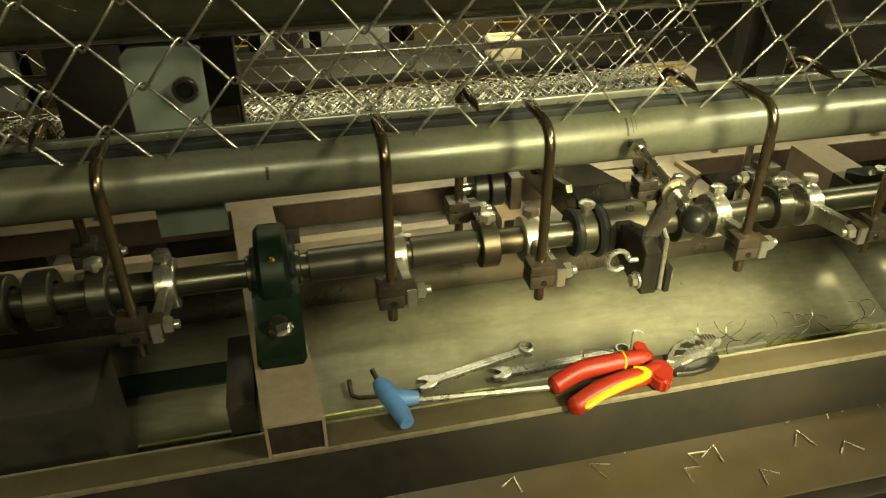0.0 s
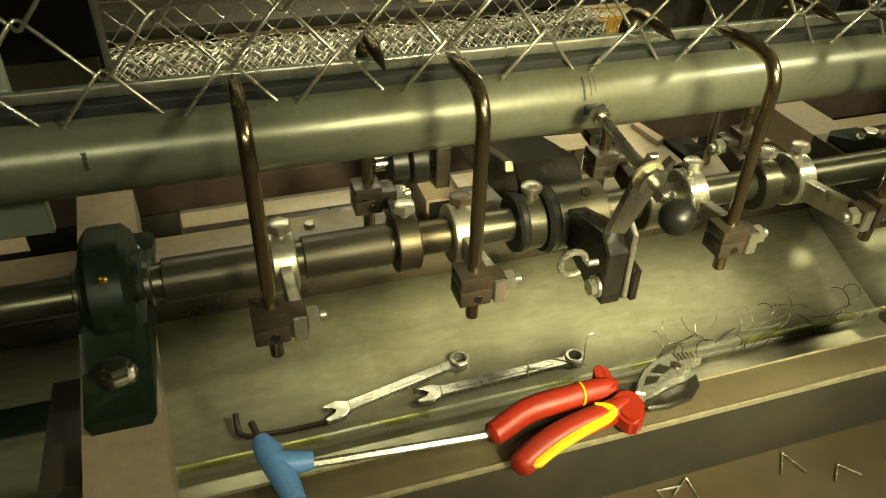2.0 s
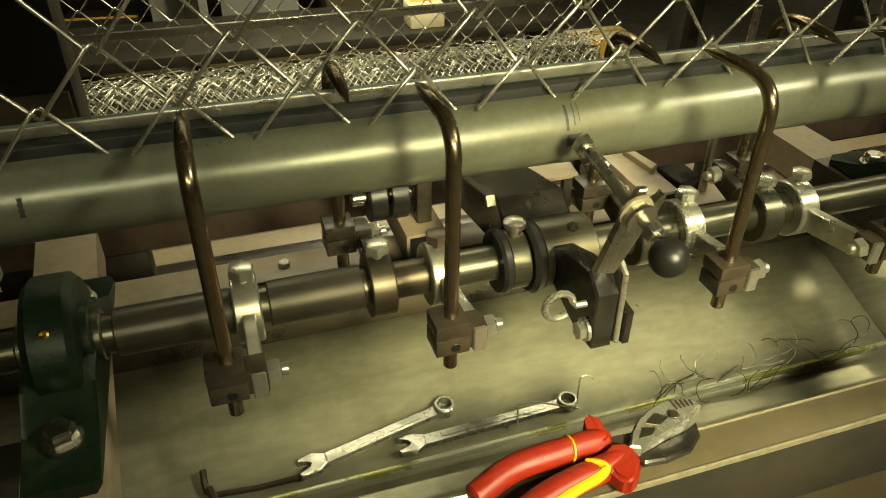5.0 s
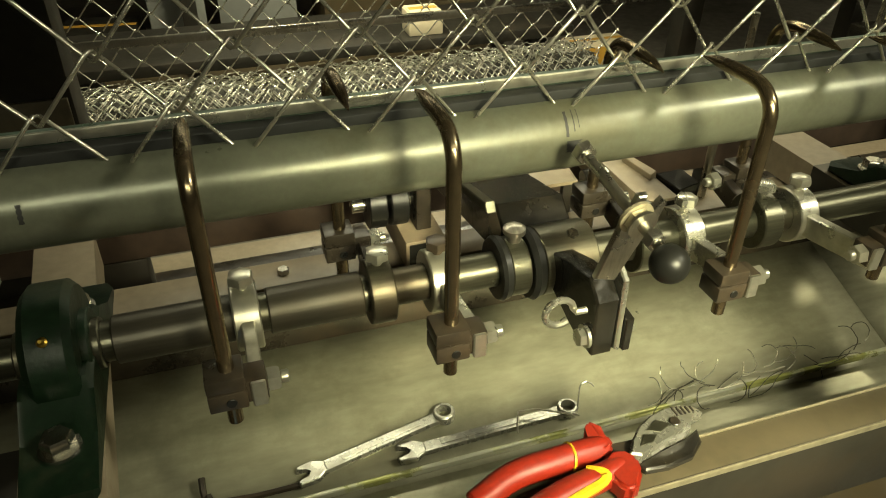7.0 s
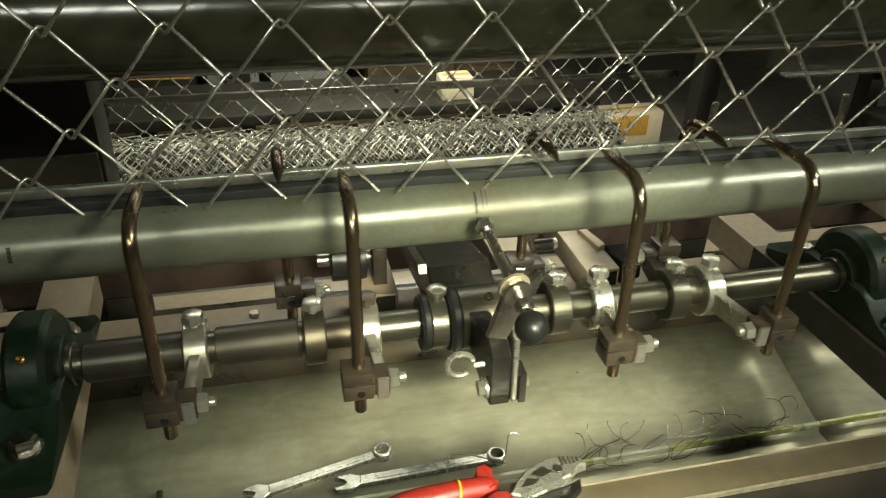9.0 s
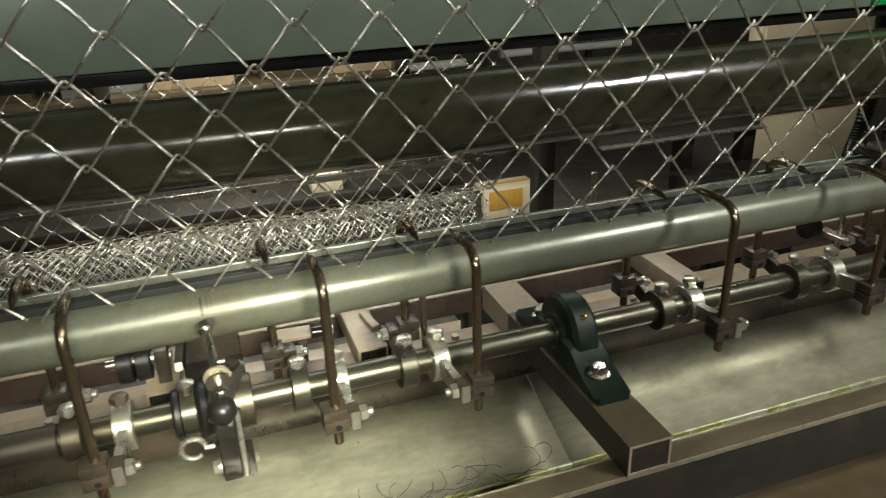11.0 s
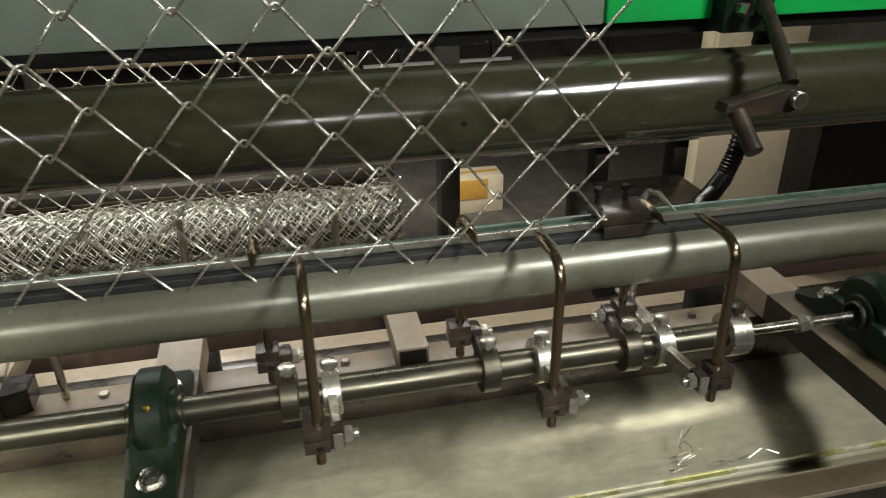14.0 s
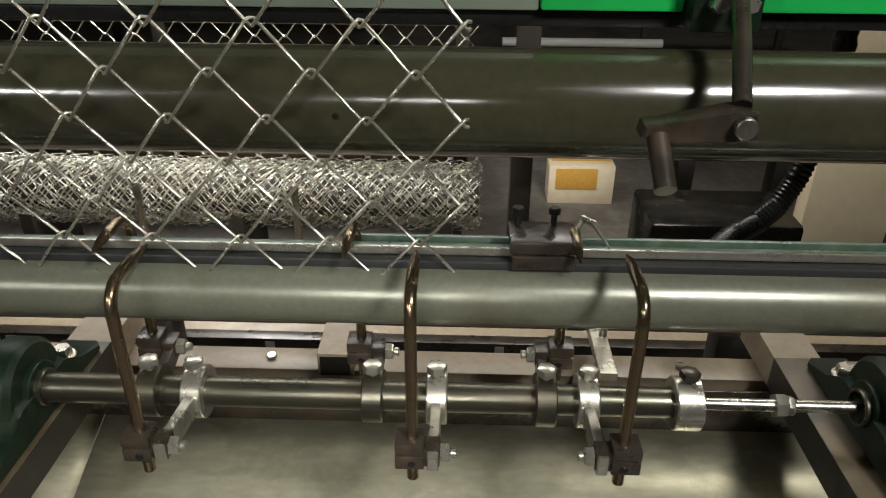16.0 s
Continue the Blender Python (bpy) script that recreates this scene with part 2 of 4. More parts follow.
def sweep(points, radius, n=8, bm=None, taper=None, cap=True):
    """A round bar along a run of points."""
    bm = bm or bmesh.new()
    pts = [Vector(p) for p in points]
    s = None
    rings = []
    for i, p in enumerate(pts):
        d = (pts[min(i + 1, len(pts) - 1)] - pts[max(i - 1, 0)]).normalized()
        if s is None:
            s = d.cross(Vector((0.13, 0.31, 0.94)) if abs(d.z) < 0.8 else Vector((1, 0.1, 0)))
        s = (s - d * s.dot(d)).normalized()
        q = s.cross(d)
        r = radius * (taper[i] if taper else 1)
        rings.append([bm.verts.new(p + r * (math.cos(2 * math.pi * k / n) * s + math.sin(2 * math.pi * k / n) * q)) for k in range(n)])
    for r0, r1 in zip(rings, rings[1:]):
        for k in range(n):
            bm.faces.new((r0[k], r0[(k + 1) % n], r1[(k + 1) % n], r1[k]))
    if cap:
        bm.faces.new(rings[0])
        bm.faces.new(rings[-1])
    return bm


def plate(outline, axis, a0, a1, bevel=0.0008, bm=None):
    """A flat plate: an outline in the two other axes, from a0 to a1 along the axis."""
    bm = bm or bmesh.new()

    def at(p, a):
        return {"x": (a, p[0], p[1]), "y": (p[0], a, p[1]), "z": (p[0], p[1], a)}[axis]
    lo = [bm.verts.new(at(p, a0)) for p in outline]
    hi = [bm.verts.new(at(p, a1)) for p in outline]
    n = len(outline)
    bm.faces.new(lo)
    bm.faces.new(hi)
    fs = [bm.faces.new((lo[i], lo[(i + 1) % n], hi[(i + 1) % n], hi[i])) for i in range(n)]
    if bevel:
        es = list({e for v in lo + hi for e in v.link_edges if (e.verts[0] in lo) == (e.verts[1] in lo)})
        bmesh.ops.bevel(bm, geom=es, offset=bevel, segments=1, affect="EDGES")
    return bm


def arc(cx, cy, r, a0, a1, n=8):
    return [(cx + r * math.cos(radians(a0 + (a1 - a0) * i / n)), cy + r * math.sin(radians(a0 + (a1 - a0) * i / n))) for i in range(n + 1)]


def turned(bm, m):
    bmesh.ops.transform(bm, matrix=m, verts=bm.verts)
    return bm


# ---- the shop ----
def structure(name, bm, mat, label, category):
    return tagged(part(name, bm, mat, smooth=False), label, category, kind="structure")


structure("floor", box(-5, 7, -3.5, 6, -0.1, 0.0, 0), M_FLOOR, "stained grey concrete workshop floor", "floor")
structure("ceiling", box(-5, 7, -3.5, 6, 3.6, 3.7, 0), M_WALL, "dim plastered workshop ceiling", "ceiling")
structure("wall_north", box(-5, 7, 6.0, 6.15, 0, 3.6, 0), M_WALL, "dark brown workshop wall behind the machine", "wall")
structure("wall_south", box(-5, 7, -3.65, -3.5, 0, 3.6, 0), M_WALL, "dark brown workshop wall", "wall")
structure("wall_west", box(-5.15, -5, -3.65, 6.15, 0, 3.6, 0), M_WALL, "dark brown workshop wall", "wall")
structure("wall_east", box(7, 7.15, -3.65, 6.15, 0, 3.6, 0), M_WALL, "dark brown workshop wall", "wall")

# ---- machine frame: rails, cross beams, pan ----
PY, PZ, PR = 0.100, 0.926, 0.0283      # big tube
SY, SZ, SR = 0.088, 0.815, 0.0150      # hook shaft
BEAMS = (-0.105, 0.696, 1.518)         # cross beams under the bearings
XL, XR = -1.3, 2.6

front = thing("front_rail", "long brown painted steel rail with a worn bright edge", "rail")
# Front face gets the darker colour for the shade below the rail top.
part("shaded_rail_face", box(XL, XR, -0.0970, -0.0910, 0.655, 0.7315, 0.001), M_DARK, front)
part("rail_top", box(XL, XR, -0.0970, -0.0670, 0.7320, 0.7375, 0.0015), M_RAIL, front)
part("rail_lip", box(XL, XR, -0.0988, -0.0972, 0.7320, 0.7385, 0.0005), M_BROWNLIP, front, "worn bright metal lip")
part("rail_lip", box(XL, XR, -0.0668, -0.0656, 0.7300, 0.7387, 0.0003), M_BROWNLIP, front, "worn bright metal lip")

for i, bx in enumerate(BEAMS):
    beam = thing("cross_beam", "tan painted square tube beam carrying a bearing block", "beam", "cross beams")
    bm = bmesh.new()
    h, w = 0.040, 0.0265
    # hollow tube, its open end towards the front
    prof_o = [(bx - w, 0.738), (bx + w, 0.738), (bx + w, 0.778), (bx - w, 0.778)]
    prof_i = [(bx - w + 0.003, 0.741), (bx + w - 0.003, 0.741), (bx + w - 0.003, 0.775), (bx - w + 0.003, 0.775)]
    vo = [[bm.verts.new((p[0], y, p[1])) for p in prof_o] for y in (-0.100, 0.312)]
    vi = [[bm.verts.new((p[0], y, p[1])) for p in prof_i] for y in (-0.100, 0.312)]
    for k in range(4):
        j = (k + 1) % 4
        bm.faces.new((vo[0][k], vo[0][j], vo[1][j], vo[1][k]))
        bm.faces.new((vi[0][k], vi[0][j], vi[1][j], vi[1][k]))
        for e in (0, 1):
            bm.faces.new((vo[e][k], vo[e][j], vi[e][j], vi[e][k]))
    if i == 0:
        for v in bm.verts:
            v.co.x -= 0.08 * (v.co.y + 0.100)
    part("tube", bm, M_TAN, beam, smooth=False)
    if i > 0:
        # thin darker brown skin over the front part of the top
        part("dark_top", box(bx - w, bx + w, -0.0995, 0.215, 0.7781, 0.7784, 0), M_RAIL, beam, "darker brown top over the front part")
        # thin dark skins carry the shade on the beam's two sides
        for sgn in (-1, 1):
            part("shaded_side", box(min(bx + sgn * w, bx + sgn * (w + 0.0004)), max(bx + sgn * w, bx + sgn * (w + 0.0004)), -0.0995, 0.215, 0.7382, 0.7780, 0), M_DARK, beam, "side darkened for its shade")
    part("end_cap", box(bx - 0.0232, bx + 0.0232, -0.0985, -0.096, 0.7415, 0.7745, 0), M_BLACKED, beam, "dark end cap")

# pan: sloping galvanised sheet between front gutter and back rail, cut at the beams
pan = thing("drip_pan", "sloping galvanised steel sheet pan under the shaft", "pan")
for x0, x1 in ((XL, 0.6955), (0.6965, XR)):
    bm = bmesh.new()
    # one folded strip: gutter floor, small step, slope up to the back
    prof = [(0.012, 0.6105), (0.030, 0.6115), (0.056, 0.612), (0.062, 0.620), (0.068, 0.622), (0.12, 0.641), (0.222, 0.678)]
    rows = []
    nx = max(2, int((x1 - x0) / 0.05))
    for i in range(nx + 1):
        x = x0 + (x1 - x0) * i / nx
        dip = [0.0012 * noise.noise((x * 5, y * 9, 0.3)) for y, z in prof]
        rows.append([bm.verts.new((x, y, z + d)) for (y, z), d in zip(prof, dip)])
    for r0, r1 in zip(rows, rows[1:]):
        for k in range(len(prof) - 1):
            bm.faces.new((r0[k], r0[k + 1], r1[k + 1], r1[k]))
    sheet = part("sheet", bm, M_PAN, pan)
    md = sheet.modifiers.new("thick", "SOLIDIFY")
    md.thickness = 0.0012
    part("oily_edge", box(x0, x1, 0.0575, 0.0625, 0.618, 0.6245, 0.001), M_YELLOW, pan, "yellow oily folded edge with painted glints")

strap = thing("pan_strap", "dark green flat strap across the pan", "strap")
part("flat", turned(box(-0.31, -0.168, -0.014, 0.014, 0.0, 0.005, 0.001), Matrix.Translation((0, 0.134, 0.6475)) @ Matrix.Rotation(math.atan(0.364), 4, "X")), M_CAST, strap)

back_angle = thing("shaft_guard_strip", "dark grey steel strip behind and below the shaft", "strip")
part("strip_plate", box(XL, XR, 0.205, 0.209, 0.6755, 0.7345, 0.0008), M_BLACKED, back_angle)
for x in (0.10, 0.42, 0.58, 0.86, 1.16, 1.38):
    part("strip_screw", turned(hexhead(0, 0.004, 0.005, "z"), Matrix.Translation((x, 0.205, 0.716)) @ Matrix.Rotation(radians(90), 4, "X")), M_BLACKED, back_angle)

rail1 = thing("back_rail", "tan painted square steel tube rail", "rail", "frame rails")
part("tube", box(XL, XR, 0.228, 0.272, 0.694, 0.7345, 0.002), M_TAN, rail1)
rail2 = thing("back_rail", "square steel tube rail darkened brown for its shade", "rail", "frame rails")
# Tube is coloured as in shade; the tan strip is its lit top.
part("tube", box(XL, XR, 0.382, 0.422, 0.694, 0.7320, 0.002), M_SHADED, rail2)
part("lit_top_strip", box(XL, XR, 0.383, 0.422, 0.7322, 0.7345, 0.0006), M_TAN, rail2, "tan strip for the rail's lit top")
for owner, y in ((rail1, 0.250), (rail2, 0.402)):
    for x in (-0.35, 0.06, 0.60, 0.90, 1.40):
        part("rail_bolt", hexhead(0.7346, 0.7395, 0.0065, "z", (x, y, 0)), M_STEEL, owner, "small steel bolt")
    for x in (XL, XR):
        part("end_plug", box(x - 0.003, x + 0.003, y - 0.019, y + 0.019, 0.697, 0.732, 0.001), M_BLACK, owner, "black end plug")
rail3 = thing("lower_rod_rail", "black steel flat bar with small white tags", "bar")
part("bar", box(XL, XR, 0.565, 0.59, 0.50, 0.535, 0.001), M_BLACKED, rail3)
for x in (-1.1, 2.4):
    part("foot", box(x - 0.02, x + 0.02, 0.567, 0.588, 0.0, 0.4995, 0.001), M_DARK, rail3)
for x in (-0.055, 0.34, 0.80, 1.2):
    part("tag", box(x - 0.008, x + 0.008, 0.563, 0.5645, 0.505, 0.53, 0), M_WHITE, rail3, "small white paper tag")
rail4 = thing("back_rail", "tan painted steel tube rail far under the tube", "rail", "frame rails")
part("tube", box(XL, XR, 0.66, 0.72, 0.44, 0.48, 0.002), M_TAN, rail4)
for x in (-1.1, 2.4):
    part("foot", box(x - 0.02, x + 0.02, 0.67, 0.71, 0.0, 0.4395, 0.001), M_DARK, rail4)

for sx in (0.20, 0.47, 0.985):
    st = thing("stub_tube", "short tan square tube with an open dark end", "tube", "stub tubes")
    part("tube", box(sx - 0.021, sx + 0.021, 0.215, 0.39, 0.7355, 0.768, 0.0015), M_TAN, st)
    # Tube is solid; this black inset paints the shade of its hollow.
    part("open_end", box(sx - 0.0175, sx + 0.0175, 0.2135, 0.2165, 0.739, 0.7645, 0), M_BLACK, st, "black inset for the shaded hollow end")

for x in BEAMS:
    leg = thing("support_post", "dark painted steel support post of the machine frame", "post", "support posts")
    part("post", box(x - 0.025, x + 0.025, -0.0905, -0.068, 0.0, 0.7318, 0.002), M_DARK, leg)
    leg2 = thing("support_post", "dark painted steel support post of the machine frame", "post", "support posts")
    part("post", box(x - 0.025, x + 0.025, 0.382, 0.422, 0.0, 0.693, 0.002), M_DARK, leg2)

# ---- big tube ----
tube = thing("guide_tube", "thick grey-green painted steel tube with marker lines", "tube")
part("pipe", rod(XL, XR, PR, "x", (0, PY, PZ), 64, 0.002), M_PIPE, tube)


def ink(x, w, a0, a1, wob=0.0):
    bm = bmesh.new()
    rows = []
    n = 10
    for i in range(n + 1):
        a = radians(a0 + (a1 - a0) * i / n)
        ww = w * (0.7 + 0.5 * abs(math.sin(7.3 * i + x * 50)))
        rows.append([bm.verts.new((x + s * ww / 2 + wob * math.sin(i * 2.1), PY - (PR + 0.0004) * math.cos(a), PZ + (PR + 0.0004) * math.sin(a))) for s in (-1, 1)])
    for r0, r1 in zip(rows, rows[1:]):
        bm.faces.new((*r0, *reversed(r1)))
    part("marker_line", bm, M_INK, tube, "black marker line")


ink(0.267, 0.0022, 18, 58)
ink(0.273, 0.0008, 25, 60)
ink(0.277, 0.0006, 30, 60)
ink(0.272, 0.011, -6, 12, 0.001)
ink(-0.103, 0.003, 5, 30)


# ---- bearing blocks ----
def bearing(x):
    b = thing("bearing_block", "dark green cast iron pillow block bearing on a beam", "bearing", "bearing blocks")
    cap = [(SY + 0.047, 0.790)] + arc(SY, SZ, 0.050, -8, 188, 18) + [(SY - 0.047, 0.790)]
    hs = part("housing", plate(cap, "x", x - 0.0165, x + 0.0165, 0.005), M_CAST, b)
    foot = [(SY - 0.113, 0.7785), (SY + 0.113, 0.7785), (SY + 0.113, 0.790), (SY + 0.070, 0.795), (SY + 0.047, 0.815), (SY + 0.040, 0.822),
            (SY - 0.040, 0.822), (SY - 0.047, 0.815), (SY - 0.070, 0.795), (SY - 0.113, 0.790)]
    part("foot", plate(foot, "x", x - 0.0235, x + 0.0235, 0.004), M_CAST, b)
    part("seal_ring", ring(x - 0.0225, x + 0.0225, 0.027, SR + 0.001, "x", (0, SY, SZ)), M_CAST, b)
    part("inner_ring", ring(x - 0.028, x + 0.028, SR + 0.004, SR + 0.0006, "x", (0, SY, SZ)), M_SHAFT, b)
    for s in (-1, 1):
        bm = lathe([(0.794, 0.0135), (0.7965, 0.0135)], "z", (x, SY + s * 0.076, 0), 24)
        hexhead(0.7965, 0.807, 0.0105, "z", (x, SY + s * 0.076, 0), bm)
        part("bolt", bm, M_STEEL, hs, "oily steel hex bolt")
    n = Vector((0, -0.70, 0.71))
    c = Vector((x, SY, SZ)) + n * 0.0495
    part("grease_nipple", turned(lathe([(0, 0.0035), (0.002, 0.0035), (0.003, 0.002), (0.006, 0.0024), (0.0075, 0.0012)], "z", n=12),
         Matrix.Translation(c) @ Vector((0, 0, 1)).rotation_difference(n).to_matrix().to_4x4()), M_BRASS, hs, "small brass grease nipple")
    return b


for bx in (BEAMS[0] - 0.006, BEAMS[1], BEAMS[2] + 0.026):
    bearing(bx)

# ---- hook shaft: the shaft turns with every collar and hook on it ----
shaft = thing("hook_shaft", "oiled steel shaft with clamped collars and bent hooks", "shaft", at=(0, SY, SZ))
part("bar", rod(XL, 1.352, SR, "x"), M_SHAFT, shaft)
part("thin_end", rod(1.352, 1.56, 0.0062, "x"), M_STEEL, shaft, "thin bright threaded end")
bm = hexhead(1.437, 1.449, 0.012, "x")
hexhead(1.449, 1.456, 0.010, "x", bm=bm, spin=0.6)
part("lock_nut", bm, M_ZINC, shaft, "zinc lock nuts")
part("sleeve", rod(0.0295 - 0.105, 0.022 - 0.002, SR + 0.003, "x"), M_SLEEVE, shaft)
part("sleeve", rod(0.034, 0.107, SR + 0.003, "x"), M_SLEEVE, shaft)


def collar(x, mat=None, dark_bolt=False, w=0.020):
    co = part("collar", ring(x - w / 2, x + w / 2, 0.0265, SR + 0.0005, "x"), mat or M_ZINC, shaft)
    bm = rod(0.024, 0.034, 0.004, "z", (x, 0, 0), 12)
    lathe([(0.0315, 0.0098), (0.0365, 0.0100), (0.0385, 0.0092), (0.0395, 0.0070)], "z", (x, 0, 0), 6, bm, x * 20)
    part("collar_bolt", bm, M_BLACKED if dark_bolt else M_ZINC, co, "black hex bolt" if dark_bolt else "zinc hex bolt")


def hook(x, side, back=False, dark_bolt=False):
    """A bent hook rod in its clamp block, with the collar and arm that carry it. side: where its collar is."""
    s = -1 if not back else 1
    cx = x + side * 0.018
    collar(cx, M_SHAFT if back else None, dark_bolt=dark_bolt)
    yb = -SY + 0.0 if not back else 0.056         # rod's line, from the shaft
    # arm
    out = [(s * 0.018, 0.011), (s * 0.018, -0.011), (yb + s * 0.012, 0.002), (yb + s * 0.012, 0.022)]
    part("arm", plate(out, "x", cx - 0.005, cx + 0.005, 0.001), M_BLACKED if back else M_ZINC, shaft)
    # clamp block
    bm = box(x - 0.0145, x + 0.0105, yb - 0.012, yb + 0.012, 0.018, 0.029, 0.0012)
    box(x - 0.0145, x + 0.0105, yb - 0.012, yb + 0.012, 0.0025, 0.0165, 0.0012, bm)
    box(x - 0.004, x + 0.010, yb - 0.011, yb + 0.011, 0.0160, 0.0185, 0, bm)
    box(x + 0.006, x + 0.024, yb - 0.0095, yb + 0.0095, 0.004, 0.022, 0.001, bm)
    if side < 0:
        bmesh.ops.transform(bm, matrix=Matrix.Translation((2 * x, 0, 0)) @ Matrix.Diagonal((-1, 1, 1, 1)), verts=bm.verts)
    cb = part("clamp_block", bm, M_BLACKED, shaft, "dark steel clamp block")
    part("pinch_screw", rod(-0.0128, -0.0118, 0.0036, "y", (x, yb, 0.009), 14), M_BLACK, cb, "dark socket screw")
    bm = hexhead(0, 0.008, 0.0088, "x", (0, 0, 0))
    rod(0.008, 0.014, 0.0045, "x", (0, 0, 0), 12, bm=bm)
    turned(bm, Matrix.Translation((x + side * 0.0245, yb - 0.001, 0.013)) @ Matrix.Diagonal((side, 1, 1, 1)))
    part("clamp_bolt", bm, M_ZINC, cb, "zinc nut on the clamp")
    # rod: up, bend, pointed tip
    top = (0.985 if not back else 0.982) - SZ
    z0 = -0.018
    d = 1 if not back else -1
    pts = [(x, yb, z0), (x, yb, z0 + 0.001), (x, yb, 0.03), (x, yb, 0.07), (x, yb, 0.11), (x, yb, top - 0.024)]
    for i in range(1, 8):
        a = radians(90 * i / 8)
        pts.append((x, yb + d * 0.022 * (1 - math.cos(a)), top - 0.022 + 0.022 * math.sin(a)))
    tipn = 0.082 if not back else 0.075
    pts += [(x, yb + d * 0.026, top + 0.0005), (x, yb + d * (tipn - 0.034), top), (x, yb + d * (tipn - 0.016), top - 0.0008), (x, yb + d * tipn, top - 0.003)]
    taper = [0.85] + [1] * (len(pts) - 4) + [1, 0.75, 0.14]
    part("hook_rod", sweep(pts, 0.0052, 14, taper=taper), M_BRASSY, shaft, "bent brown steel hook with a pointed tip")


for hx, side, db in ((-0.236, 1, False), (0.0, 1, False), (0.152, 1, True), (0.380, 1, False), (0.537, -1, False),
                     (0.856, 1, False), (1.092, 1, False), (1.273, -1, False), (-0.42, 1, False)):
    hook(hx, side, False, db)
for hx, side in ((0.103, 1), (0.337, 1), (0.498, -1), (0.812, 1), (1.030, 1), (1.233, -1), (-0.30, 1)):
    hook(hx, side, True)
collar(1.351, M_ZINC, True, 0.026)

# black sleeve, coupling and the lever with its ball knob
part("rubber_disc", lathe([(0.219, 0.018), (0.219, 0.026), (0.222, 0.028), (0.227, 0.027), (0.227, 0.018)], "x", n=40), M_BLACK, shaft, "black rubber disc")
part("steel_ring", ring(0.2275, 0.2445, 0.0255, SR + 0.0005, "x"), M_SHAFT, shaft, "dark oily steel ring")
bm = rod(0.024, 0.034, 0.006, "z", (0.236, 0, 0), 12)
lathe([(0.033, 0.0095), (0.037, 0.0095), (0.040, 0.005)], "z", (0.236, 0, 0), 16, bm)
part("ring_screw", bm, M_STEEL, shaft, "round head screw")
part("rubber_disc", lathe([(0.245, 0.018), (0.245, 0.029), (0.249, 0.032), (0.255, 0.030), (0.255, 0.018)], "x", n=40), M_BLACK, shaft, "black rubber disc")
part("coupling", rod(0.2555, 0.303, 0.030, "x", n=40), M_SHAFT, shaft, "oily steel coupling")
for a in (20, 75):
    m = Matrix.Translation((0.284, 0, 0)) @ Matrix.Rotation(radians(a), 4, "X") @ Matrix.Translation((0, 0, 0.0295))
    part("set_screw", turned(hexhead(0, 0.003, 0.005, "z"), m), M_OILY, shaft, "dark set screw")


